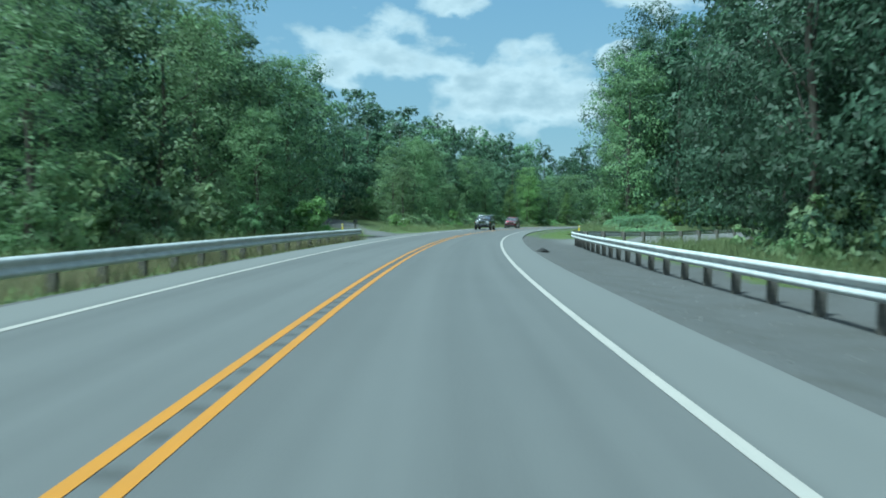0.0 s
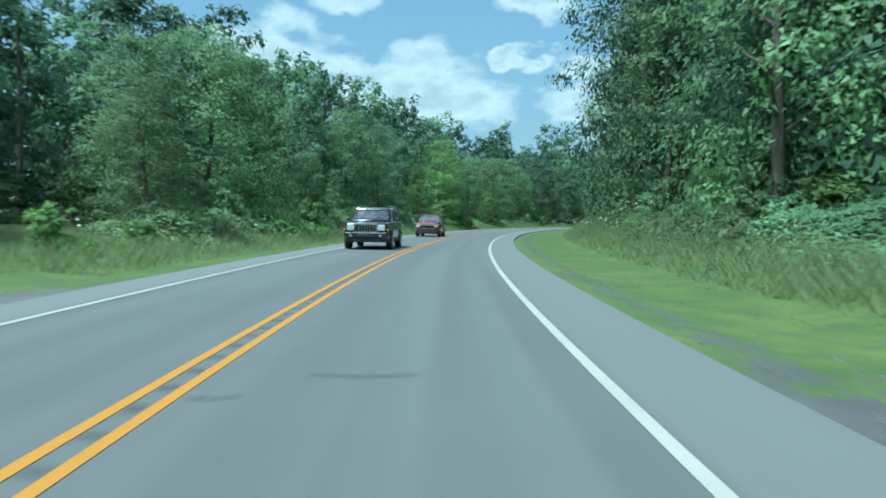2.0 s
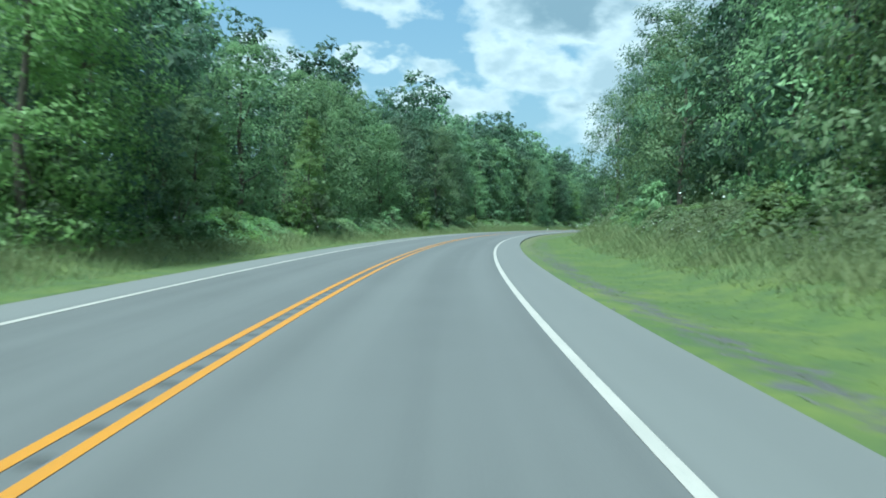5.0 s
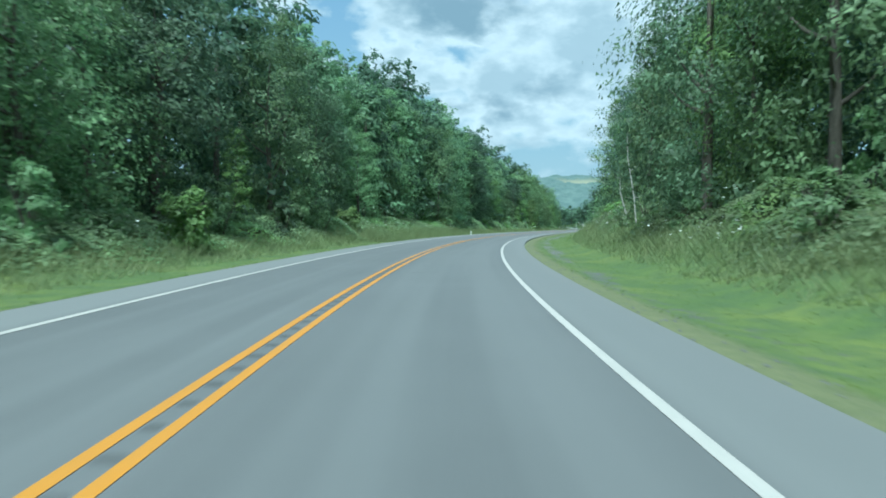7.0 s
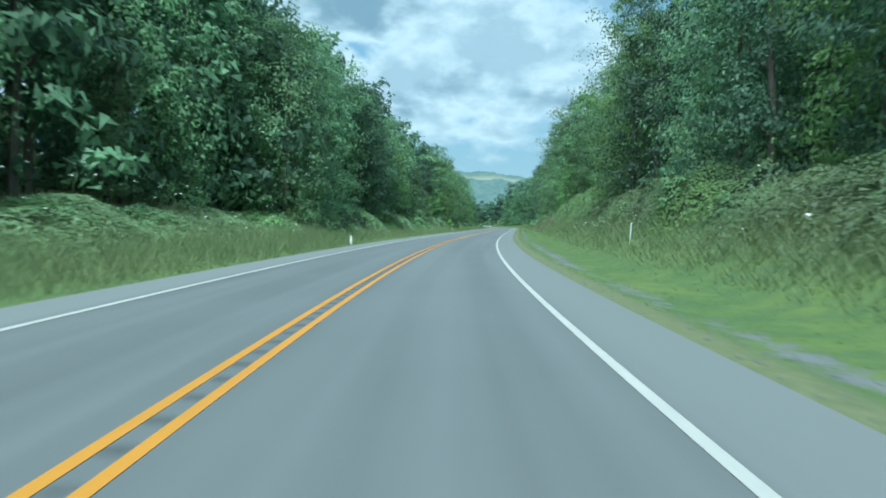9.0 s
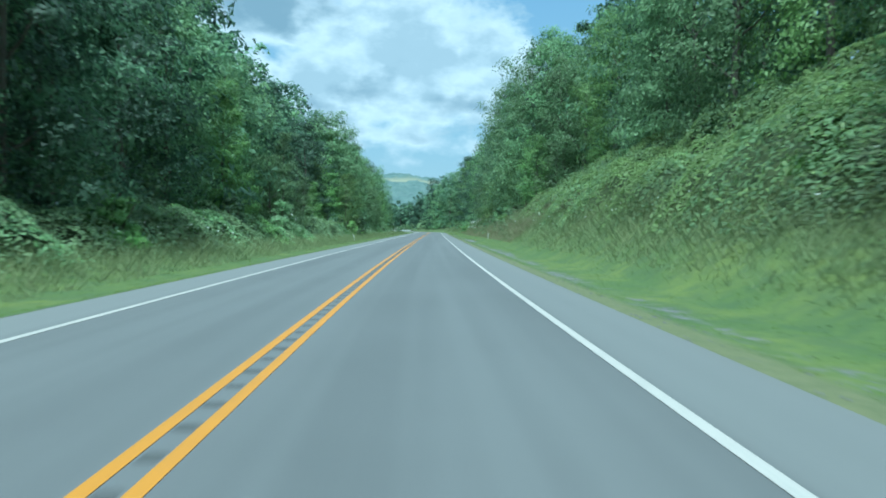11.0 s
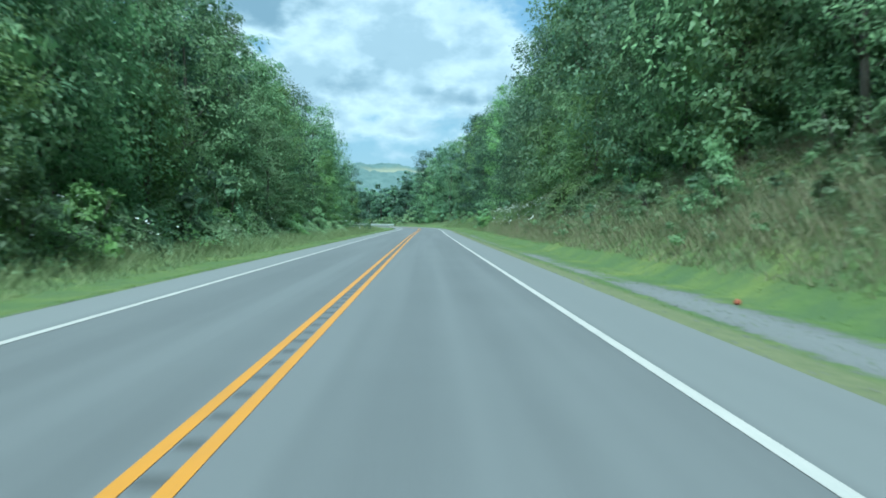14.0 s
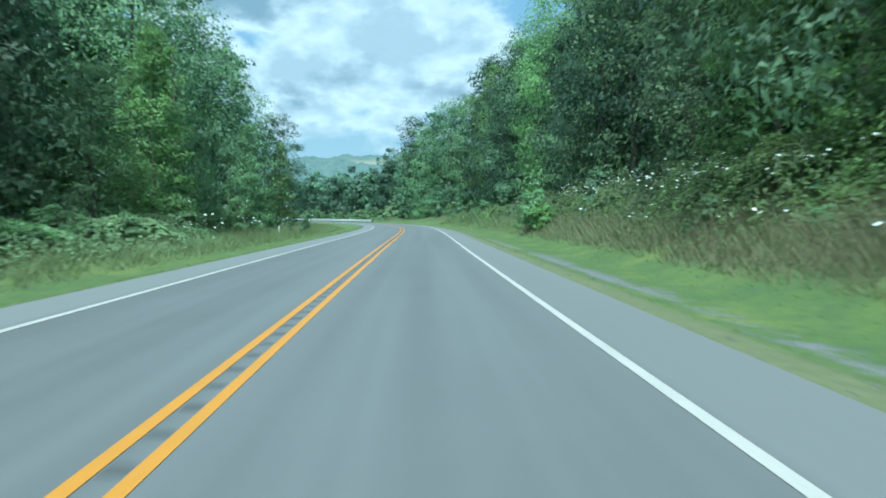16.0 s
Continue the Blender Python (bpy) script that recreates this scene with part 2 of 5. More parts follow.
def mat_bark(name="bark", dark=(0.06, 0.05, 0.04), light=(0.17, 0.15, 0.125)):
    m = Mat(name, 0.9)
    ob = m.coords("Object")
    v = m.noise(m.stretch(ob, (9, 9, 1.6)), 2.0, 5.0, 0.7)
    m.colour(m.ramp(v, [(0.3, dark), (0.7, light)]))
    m.bump(v, 0.6, 0.04)
    return m.m


ASPHALT = mat_asphalt()
YELLOW = mat_line("yellow_line_paint", (0.43, 0.19, 0.014), (0.3, 0.145, 0.026))
WHITE = mat_line("white_line_paint", (0.395, 0.368, 0.338), (0.22, 0.22, 0.21))
GROUND = mat_ground()
BARK = mat_bark()
PALE_BARK = mat_bark("pale_bark", (0.2, 0.19, 0.17), (0.5, 0.49, 0.45))
LEAF_DARK = mat_leaf("dark_leaves", (0.132, 0.204, 0.112), (0.162, 0.244, 0.134))
# green leaves darkened: the shade within the wood is put into the colour
LEAF_SHADED = mat_leaf("shaded_leaves", (0.064, 0.105, 0.064), (0.082, 0.132, 0.078))
LEAF_MID = mat_leaf("green_leaves", (0.154, 0.232, 0.108), (0.198, 0.286, 0.13))
LEAF_PALE = mat_leaf("pale_leaves", (0.166, 0.255, 0.082), (0.209, 0.305, 0.098))
LEAF_WEED = mat_leaf("weed_leaves", (0.165, 0.22, 0.11), (0.21, 0.265, 0.13))

# ---- the road's centre line: bend by bend, in metres along it ----
BEND_FROM, BEND_STEP = -20.0, 25.0
BENDS = [-21.558, -22.781, -23.971, -24.871, -25.532, -25.826, -25.852, -26.339, -26.786, -26.634, -25.465, -22.173, -15.845, -8.895,
         -3.879, -1.068, 0.045, 0.042, -0.472, -1.402, -2.629, 8.0, 35.0, 60.0, 70.0, 70.0, 70.0, 50.0, 10.0, 0.0]
STEP = 2.0
ALONG = np.arange(-120.0, 800.0, STEP)
_bend = np.interp(ALONG, BEND_FROM + BEND_STEP * np.arange(len(BENDS)), np.array(BENDS) * 1e-4)
_i0 = int(np.argmin(np.abs(ALONG)))
HEADING = np.cumsum(_bend) * STEP
HEADING -= HEADING[_i0]
LINE_X = np.concatenate([[0], np.cumsum(-np.sin(HEADING) * STEP)[:-1]])
LINE_Y = np.concatenate([[0], np.cumsum(np.cos(HEADING) * STEP)[:-1]])
LINE_X -= LINE_X[_i0]
LINE_Y -= LINE_Y[_i0]


def plan(s, u):
    """The place in the plan s metres along the centre line and u metres to its right."""
    h = np.interp(s, ALONG, HEADING)
    return np.interp(s, ALONG, LINE_X) + u * np.cos(h), np.interp(s, ALONG, LINE_Y) + u * np.sin(h)


def heading(s):
    return float(np.interp(s, ALONG, HEADING))


def smooth(a, b, v):
    t = np.clip((v - a) / (b - a), 0, 1)
    return t * t * (3 - 2 * t)


RISE_RIGHT = ([-120, 55, 75, 110, 250, 300, 335, 400, 430, 470, 570, 640, 720, 900], [0, 0, 0.1, 0.22, 0.3, 0.4, 0.58, 0.62, 0.5, 0.36, 0.3, 0.0, -0.12, -0.12])
RISE_LEFT = ([-120, 60, 100, 230, 265, 320, 400, 520, 560, 900], [0, 0, 0.12, 0.12, 0.24, 0.2, 0.08, 0.04, 0, 0])


def land(s, u):
    """The height of the land."""
    s, u = np.asarray(s, float), np.asarray(u, float)
    right = -0.05 - 0.2 * smooth(4.7, 6.3, u) + np.interp(s, *RISE_RIGHT) * (np.clip(u - 7.8, 0, 13) + 0.3 * np.clip(u - 20.8, 0, 40))
    left = -0.05 - 0.2 * smooth(4.3, 5.6, -u) + np.interp(s, *RISE_LEFT) * (np.clip(-u - 7.0, 0, 14) + 0.5 * np.clip(-u - 21, 0, 40))
    z = np.where(u > 0, right, left)
    bumps = 0.18 * np.sin(s * 0.31 + u * 0.7) * np.sin(s * 0.17 - u * 0.43) + 0.1 * np.sin(s * 0.83 + 1.3 * u)
    z = z + bumps * smooth(7.0, 11.0, np.abs(u))
    z = np.where((u < 4.55) & (u > -4.1), -0.12, z)
    k = smooth(60, 235, np.abs(u))
    return z * (1 - k) - 7.0 * k


def grid_mesh(name, verts, faces, material, uv=None, smooth_faces=False):
    """A mesh from arrays of places and of faces with equally many corners."""
    me = bpy.data.meshes.new(name)
    verts, faces = np.asarray(verts, np.float32), np.asarray(faces, np.int32)
    k = faces.shape[1]
    me.vertices.add(len(verts))
    me.vertices.foreach_set("co", verts.ravel())
    me.loops.add(faces.size)
    me.loops.foreach_set("vertex_index", faces.ravel())
    me.polygons.add(len(faces))
    me.polygons.foreach_set("loop_start", np.arange(0, faces.size, k, dtype=np.int32))
    if uv is not None:
        layer = me.uv_layers.new(name="UVMap")
        layer.data.foreach_set("uv", np.asarray(uv, np.float32)[faces.ravel()].ravel())
    me.update(calc_edges=True)
    me.polygons.foreach_set("use_smooth", np.full(len(faces), bool(smooth_faces)))
    for m in material if isinstance(material, (list, tuple)) else [material]:
        me.materials.append(m)
    return me


def part(name, bm, material, parent, label=""):
    """Links a bmesh, or a finished mesh, as ONE mesh object under a thing or a part."""
    if isinstance(bm, bmesh.types.BMesh):
        me = bpy.data.meshes.new(name)
        bm.to_mesh(me)
        bm.free()
        me.materials.append(material)
    else:
        me = bm
    ob = new(name, me)
    ob.parent = parent
    return tagged(ob, label)


def strip_faces(rows, cols):
    i = np.arange((rows - 1) * cols).reshape(rows - 1, cols)[:, :-1]
    return np.stack([i, i + 1, i + cols + 1, i + cols], -1).reshape(-1, 4)


def ribbon(name, s0, s1, us, zs, material, step=2.0, smooth_faces=False):
    """A strip along the road with the given cross-section."""
    s = np.linspace(s0, s1, max(2, int(round((s1 - s0) / step)) + 1))
    ss, uu = np.meshgrid(s, us, indexing="ij")
    zz = np.broadcast_to(np.asarray(zs, float), ss.shape)
    x, y = plan(ss, uu)
    uv = np.stack([uu, ss], -1).reshape(-1, 2)
    return grid_mesh(name, np.stack([x, y, zz], -1).reshape(-1, 3), strip_faces(len(s), len(us))[:, ::1], material, uv, smooth_faces)


# ---- ground ----
def build_ground():
    us = np.concatenate([[-240, -170, -120, -90, -70, -55, -45, -38, -32, -28, -25, -22.5, -20, -18, -16, -14.5, -13, -12, -11, -10, -9.2, -8.4, -7.6, -7, -6.4, -5.8, -5.2, -4.7, -4.3, -4.05, -3.0],
                         [3.0, 4.5, 4.75, 5.2, 5.7, 6.2, 6.7, 7.2, 7.8, 8.4, 9.2, 10, 11, 12, 13, 14.5, 16, 18, 20, 22, 25, 28, 32, 38, 46, 60, 80, 120, 170, 240]])
    s = np.concatenate([np.arange(-116, 640, 2.0), np.arange(640, 796, 6.0)])
    ss, uu = np.meshgrid(s, us, indexing="ij")
    x, y = plan(ss, uu)
    z = land(ss, uu)
    v = np.stack([x, y, z], -1).reshape(-1, 3)
    f = strip_faces(len(s), len(us))
    # gravel: a band beside the road, the pull-off and the two drives
    au = np.abs(uu)
    streak = 6.15 + 0.16 * np.sin(ss * 0.11) + 0.1 * np.sin(ss * 0.37 + 1)
    patchy = np.clip(0.72 + 0.3 * np.sin(ss * 0.083 + 0.5) * np.sin(ss * 0.19) + 0.22 * np.sin(ss * 0.61), 0.2, 1.0)
    g = np.where(uu > 0, 0.2 + 0.3 * smooth(4.75, 5.2, uu) * (1 - smooth(5.7, 6.2, uu)) * (1 - smooth(150, 230, ss)) + 0.55 * patchy * np.exp(-((uu - streak) / 0.5) ** 2) * smooth(90, 260, ss), 0.6 - 0.5 * smooth(4.3, 4.8, -uu) + 0.5 * (1 - smooth(46, 50, ss)) * (1 - smooth(4.9, 5.5, -uu)))
    g = g * (1 - smooth(6.8, 7.6, au))
    g = np.where(uu > 0, np.maximum(g, (1 - smooth(50, 66, ss)) * (1 - smooth(9.4, 10.8, uu))), g)
    lane = ss - (52.5 + (uu - 8) * 0.74)
    pull = smooth(-2.0, -0.5, lane) * (1 - smooth(4.5, 7.5, lane)) * (uu > 0) * (1 - smooth(34, 42, uu)) * smooth(4.0, 5.0, uu)
    pull = np.maximum(pull, smooth(46, 50, ss) * (1 - smooth(59, 66, ss)) * (uu > 0) * (1 - smooth(9.5, 14, uu)))
    drive = np.exp(-((uu + 5 + (ss - 58) * 0.55) / 2.6) ** 4) * smooth(50, 54, ss) * (uu < 0) * (1 - smooth(86, 94, ss))
    drive = np.maximum(drive, (1 - smooth(5.5, 8.5, -uu)) * smooth(47, 51, ss) * (1 - smooth(68, 74, ss)) * (uu < 0))
    ditch = np.exp(-((uu - 6.5) / 0.75) ** 4) * smooth(393, 397, ss) * (1 - smooth(408, 415, ss))
    g = np.maximum(np.maximum(np.maximum(g, pull), drive), ditch)
    pale = np.maximum(np.maximum(pull * smooth(6.2, 8.5, uu), 0.45 * drive), 0.9 * ditch)
    pale = np.maximum(pale, 0.85 * np.exp(-((uu - streak) / 0.6) ** 2) * smooth(200, 260, ss))
    wild = smooth(9.0, 12.5, au) * (1 - np.maximum(pull, drive))
    # a wide plain that carries the sheet to the horizon
    ring = [(math.cos(a) * r, math.sin(a) * r) for r in (5.0, 400.0, 1200.0, 4200.0) for a in np.linspace(0, 2 * math.pi, 49)[:-1]]
    base = len(v)
    v = np.concatenate([v, np.array([(150 + a, 330 + b, -7.0) for a, b in ring])])
    rf = []
    for k in range(3):
        for i in range(48):
            j = (i + 1) % 48
            rf.append((base + k * 48 + i, base + (k + 1) * 48 + i, base + (k + 1) * 48 + j, base + k * 48 + j))
    f = np.concatenate([f, np.array(rf)])
    me = grid_mesh("ground", v, f, GROUND, None, True)
    dry = smooth(4.4, 4.7, uu) * (1 - smooth(5.2, 5.7, uu)) * smooth(150, 210, ss)
    for key, vals, rest in (("gravel", g, 0.0), ("dry", dry, 0.0), ("wild", wild, 1.0), ("pale", pale, 0.0)):
        a = me.attributes.new(key, "FLOAT", "POINT")
        a.data.foreach_set("value", np.concatenate([vals.ravel(), np.full(len(ring), rest)]).astype(np.float32))
    return tagged(new("ground", me), "mown grass verges, gravel edges and woodland floor", "ground", kind="structure")


ground = build_ground()


# ---- road ----
def build_road():
    road = tagged(new("road", ribbon("road", -110, 790, [-4.15, -4.12, -3.0, 0, 3.0, 4.6, 4.64], [-0.2, 0, 0, 0, 0, 0, -0.2], ASPHALT)), "worn grey two-lane asphalt road", "road", kind="structure")
    for name, u, w, mat, label in (("centre_line", -0.13, 0.1, YELLOW, "worn yellow centre line"), ("centre_line", 0.13, 0.1, YELLOW, "worn yellow centre line"),
                                   ("edge_line", 3.345, 0.114, WHITE, "white edge line"), ("edge_line", -3.012, 0.115, WHITE, "white edge line")):
        part(name, ribbon(name, -100, 785, [u - w / 2, u + w / 2], [0.005, 0.005], mat), None, road, label)
    return road


road = build_road()


# ---- leaves, crowns and trunks ----
def leaves(rng, centre, radius, count, size, flat=0.6, out_from=None):
    """Leaves, each a bent triangle, filling flattened sprays. centre (K,3), radius (K,), count leaves for each."""
    k = len(centre)
    d = rng.normal(size=(k, count, 3))
    d[..., 2] += 0.3
    d /= np.linalg.norm(d, axis=-1, keepdims=True)
    r = radius[:, None, None] * rng.uniform(0.25, 1.1, (k, count, 1)) ** 0.6
    p = (centre[:, None, :] + d * r * np.array([1, 1, flat])).reshape(-1, 3)
    nrm = (d * 0.65).reshape(-1, 3) + rng.normal(size=(k * count, 3)) * 0.36 + np.array([0, 0, 0.4])
    nrm += np.repeat(out_from, count, 0) * 0.7
    nrm /= np.linalg.norm(nrm, axis=-1, keepdims=True)
    a = np.cross(nrm, rng.normal(size=nrm.shape))
    a /= np.linalg.norm(a, axis=-1, keepdims=True) + 1e-9
    b = np.cross(nrm, a)
    sz = size * rng.uniform(0.6, 1.4, (len(p), 1))
    droop = np.array([0, 0, -0.15]) * sz
    v = np.stack([p - a * sz * 0.5 - b * sz * 0.32, p - a * sz * 0.5 + b * sz * 0.32, p + a * sz * 0.6 + droop], 1)
    return v.reshape(-1, 3)


def crown_points(rng, h, r, base, clumps, per, leaf, shape="broad"):
    """A full crown of leafy sprays at the ends of its limbs, leaning out from the middle of the tree."""
    along = 4
    limbs = max(3, clumps // along)
    t = (np.arange(limbs) + rng.uniform(0, 1, limbs)) / limbs
    t = t ** 0.9
    ang = np.arange(limbs) * 2.39996 + rng.uniform(-0.6, 0.6, limbs)
    if shape == "cone":
        prof = np.clip(1.04 - t, 0.06, 1) ** 0.65
    elif shape == "low":
        prof = np.clip(1.05 - t, 0.06, 1) ** 0.5 * rng.uniform(0.55, 1.25, limbs)
    else:
        prof = np.clip(np.sin(math.pi * (0.22 + 0.72 * t)), 0.12, 1) ** 0.6
    wave = rng.uniform(0, 6, 3)
    lump = 0.86 + 0.17 * np.sin(ang * 2 + t * 5 + wave[0]) + 0.12 * np.sin(ang * 3 - t * 9 + wave[1]) + rng.uniform(-0.14, 0.14, limbs)
    reach = r * prof * lump
    c, rad, way = [], [], []
    for q in (0.42, 0.66, 0.86, 1.0):
        f = q + rng.uniform(-0.1, 0.05, limbs)
        side = rng.normal(size=limbs) * 0.16 * r
        x, y = np.cos(ang), np.sin(ang)
        tz = np.clip(t + rng.normal(size=limbs) * 0.05, 0, 1)
        z = base + (h - base) * tz - 0.12 * reach * f ** 2
        c.append(np.stack([reach * f * x - side * y, reach * f * y + side * x, np.clip(z, base, h)], -1))
        rad.append(r * rng.uniform(0.15, 0.36, limbs) * (0.6 + 0.4 * prof))
        way.append(np.stack([x * prof * f, y * prof * f, 1.3 * (tz - 0.42)], -1))
    c, rad, way = np.concatenate(c), np.concatenate(rad), np.concatenate(way)
    way /= np.linalg.norm(way, axis=1, keepdims=True) + 1e-6
    c[:, 2] = np.maximum(c[:, 2], base + rad * 0.4)
    return leaves(rng, c, rad, per, leaf, 0.58, way)


def leaf_faces(v):
    return np.arange(len(v)).reshape(-1, 3)


def tube(path, radii, sides=7):
    """Places and faces of a tapered tube along a path."""
    path, n = np.asarray(path, float), len(path)
    v = []
    for i in range(n):
        d = path[min(i + 1, n - 1)] - path[max(i - 1, 0)]
        d = d / (np.linalg.norm(d) + 1e-9)
        a = np.cross(d, [0.31, 0.93, 0.2])
        a /= np.linalg.norm(a)
        b = np.cross(d, a)
        for k in range(sides):
            w = 2 * math.pi * k / sides
            v.append(path[i] + radii[i] * (math.cos(w) * a + math.sin(w) * b))
    f = [(i * sides + k, i * sides + (k + 1) % sides, (i + 1) * sides + (k + 1) % sides, (i + 1) * sides + k) for i in range(n - 1) for k in range(sides)]
    return np.array(v), np.array(f)


def joined(pieces):
    vs, fs, o = [], [], 0
    for v, f in pieces:
        vs.append(v)
        fs.append(np.asarray(f) + o)
        o += len(v)
    return np.concatenate(vs), np.concatenate(fs)


def trunk_points(rng, h, r, base, girth):
    lean = rng.uniform(-0.03, 0.03, 2)
    zs = np.array([-0.35, 0.0, 0.25, 0.5, 0.8]) * h
    zs[0] = -0.5
    path = [(lean[0] * z + 0.1 * math.sin(z), lean[1] * z + 0.1 * math.cos(z * 1.3), z) for z in zs]
    out = [tube(path, girth * np.array([1.35, 1.1, 0.85, 0.6, 0.2]), 8)]
    for _ in range(6):
        z0 = rng.uniform(max(0.18 * h, base), 0.65 * h)
        a, ln = rng.uniform(0, 6.28), r * rng.uniform(0.3, 0.5)
        st = np.array([lean[0] * z0, lean[1] * z0, z0])
        d = np.array([math.cos(a), math.sin(a), rng.uniform(0.35, 0.9)])
        out.append(tube([st, st + d * ln * 0.5, st + d * ln + np.array([0, 0, 0.2 * ln])], girth * np.array([0.42, 0.28, 0.08]), 5))
    return joined(out)


def make_tree(seed, h, r, base, clumps, per, leaf, girth, mat, shape="broad", bark=None):
    rng = np.random.default_rng(seed)
    tree = new("tree")
    tv, tf = trunk_points(rng, h, r, base, girth)
    part("trunk", grid_mesh("trunk", tv, tf, bark or BARK, None, True), None, tree)
    v = crown_points(rng, h, r, base, clumps, per, leaf, shape)
    part("crown", grid_mesh("crown", v, leaf_faces(v), mat), None, tree)
    return tree


def scatter(rng, s0, s1, gap, u0, du):
    """Places along the road, one every gap metres or so."""
    out, s = [], s0
    while s < s1:
        out.append((s + rng.uniform(-0.4, 0.4) * gap, u0 + rng.uniform(-du, du)))
        s += gap
    return out


def at(s, u, turn=0.0, size=1.0, tall=1.0, z=None):
    x, y = plan(s, u)
    return pose(float(x), float(y), float(land(s, u)) if z is None else z, 0, 0, turn) @ Matrix.Diagonal((size, size, size * tall, 1))


# front trees, each a thing; built at a height of ten metres and scaled
TREE_KINDS = [
    (make_tree(11, 10, 3.3, 0.1, 200, 64, 0.138, 0.16, LEAF_MID), "broad-leaved roadside tree with a full green crown"),
    (make_tree(12, 10, 3.1, 0.3, 200, 64, 0.138, 0.15, LEAF_SHADED), "broad-leaved tree at the wood's edge, shade put into its dark leaf colour"),
    (make_tree(13, 10, 3.0, 0.0, 220, 66, 0.122, 0.13, LEAF_PALE), "young tree with light yellow-green leaves"),
    (make_tree(14, 10, 2.7, 0.1, 200, 64, 0.126, 0.13, LEAF_MID, "cone"), "tapering tree with layered green branches"),
    (make_tree(15, 10, 3.5, 0.6, 200, 64, 0.142, 0.2, LEAF_DARK), "tall dark oak-like tree with a spreading crown"),
    (make_tree(16, 10, 2.6, 0.0, 200, 64, 0.126, 0.12, LEAF_PALE, "cone"), "young pointed tree with light green leaves"),
]
RNG = np.random.default_rng(5)
SPOTS = []      # (kind, s, u, height)


def right_edge(s):
    """How far to the right of the centre line the wood begins."""
    return float(np.interp(s, [-60, 36, 46, 52, 60, 76, 84, 110, 200, 280, 320, 334, 400, 412, 440, 560, 600, 900], [16.5, 17.5, 20, 25, 27, 26, 15.6, 15.2, 15.6, 15.8, 15.0, 21.0, 20.0, 16.8, 16.3, 16.8, 13.3, 13.0]))


def left_height(s):
    return float(np.interp(s, [-30, 60, 100, 130, 170, 220, 260, 310, 340, 430, 450, 490, 530], [1.05, 0.9, 0.88, 0.96, 1.06, 1.04, 1.06, 1.28, 1.22, 1.16, 1.2, 1.14, 1.0]))


def right_height(s):
    return float(np.interp(s, [-60, 40, 46, 80, 150, 200, 300, 400, 440, 480, 520, 575, 600, 625, 800], [15, 17, 20, 20, 16.5, 13.5, 14, 17, 19.5, 18.5, 17.5, 18.5, 13.5, 8, 8]))


# from s 124 to 170 extra pale trees carry strong sunlight in their leaf colour
for s, j in scatter(RNG, 14, 590, 6.4, 0.9, 2.0):
    # kind 1 dominates below s 124, where the darkened leaves stand in for shade
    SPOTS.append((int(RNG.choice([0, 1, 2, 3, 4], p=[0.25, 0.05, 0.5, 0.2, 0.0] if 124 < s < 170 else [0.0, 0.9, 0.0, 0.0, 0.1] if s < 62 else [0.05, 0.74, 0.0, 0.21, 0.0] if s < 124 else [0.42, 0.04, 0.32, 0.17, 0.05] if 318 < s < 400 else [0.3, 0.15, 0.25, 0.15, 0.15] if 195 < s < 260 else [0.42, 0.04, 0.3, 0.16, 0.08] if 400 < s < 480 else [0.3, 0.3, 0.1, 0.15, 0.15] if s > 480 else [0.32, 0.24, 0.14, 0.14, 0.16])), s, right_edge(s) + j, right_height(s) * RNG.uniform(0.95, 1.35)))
for s, j in scatter(RNG, 8, 528, 5.6, -11.9, 1.6):
    if 56 < s < 82:
        j -= 7.0 if s < 70 else 11.0
    j -= 2.8 * float(smooth(252, 262, np.asarray(s)) * (1 - smooth(292, 304, np.asarray(s))))
    tall = RNG.random() < (0.6 if s < 130 or 295 < s < 355 else 0.4)
    kind = int(RNG.choice([0, 1, 4], p=[0.3, 0.45, 0.25] if s < 56 else [0.58, 0.2, 0.22] if s < 130 else [0.5, 0.3, 0.2] if 295 < s < 355 else [0.62, 0.05, 0.33])) if tall else int(RNG.choice([0, 2, 3, 5], p=[0.3, 0.0, 0.7, 0.0] if s < 110 else [0.22, 0.16, 0.36, 0.26]))
    SPOTS.append((kind, s, j - (1.6 if tall else 0.0), (RNG.uniform(10.5, 14.0) if tall else RNG.uniform(5.0, 8.6)) * left_height(s)))
SPOTS += [(4, 233.0, 13.2, 16.0), (0, 50.0, -17.0, 17.0), (0, 44.0, -15.5, 13.5), (2, 161.0, -10.6, 12.5), (2, 165.5, -11.4, 11.0), (0, 417.0, -13.2, 17.5), (0, 424.0, -13.6, 16.0), (3, 431.0, -13.4, 15.0), (0, 439.0, -14.0, 16.0), (3, 447.0, -13.4, 16.0), (0, 455.0, -13.8, 14.5), (2, 463.0, -13.6, 13.5), (4, 470.0, 14.8, 20.5),
          (2, 408.0, 15.6, 9.5), (0, 415.0, 15.0, 10.0), (2, 423.0, 14.8, 9.0), (5, 431.0, 15.0, 9.0), (0, 438.0, 14.6, 10.0), (2, 446.0, 13.8, 10.0), (0, 452.0, 14.2, 11.0), (2, 459.0, 13.8, 10.0), (5, 466.0, 13.6, 9.0), (2, 474.0, 14.0, 10.0), (0, 482.0, 14.2, 11.0)]
_used = {}
for kind, s, u, h in SPOTS:
    base_tree, label = TREE_KINDS[kind]
    size = h / 10.0 if h < 14 else h / 11.5
    m = at(s, u, RNG.uniform(0, 360), size, h / 10.0 / size)
    if kind in _used:
        tagged(copy_thing(base_tree, m), label, "tree", "trees along the road")
    else:
        _used[kind] = m
        tagged(base_tree, label, "tree", "trees along the road")
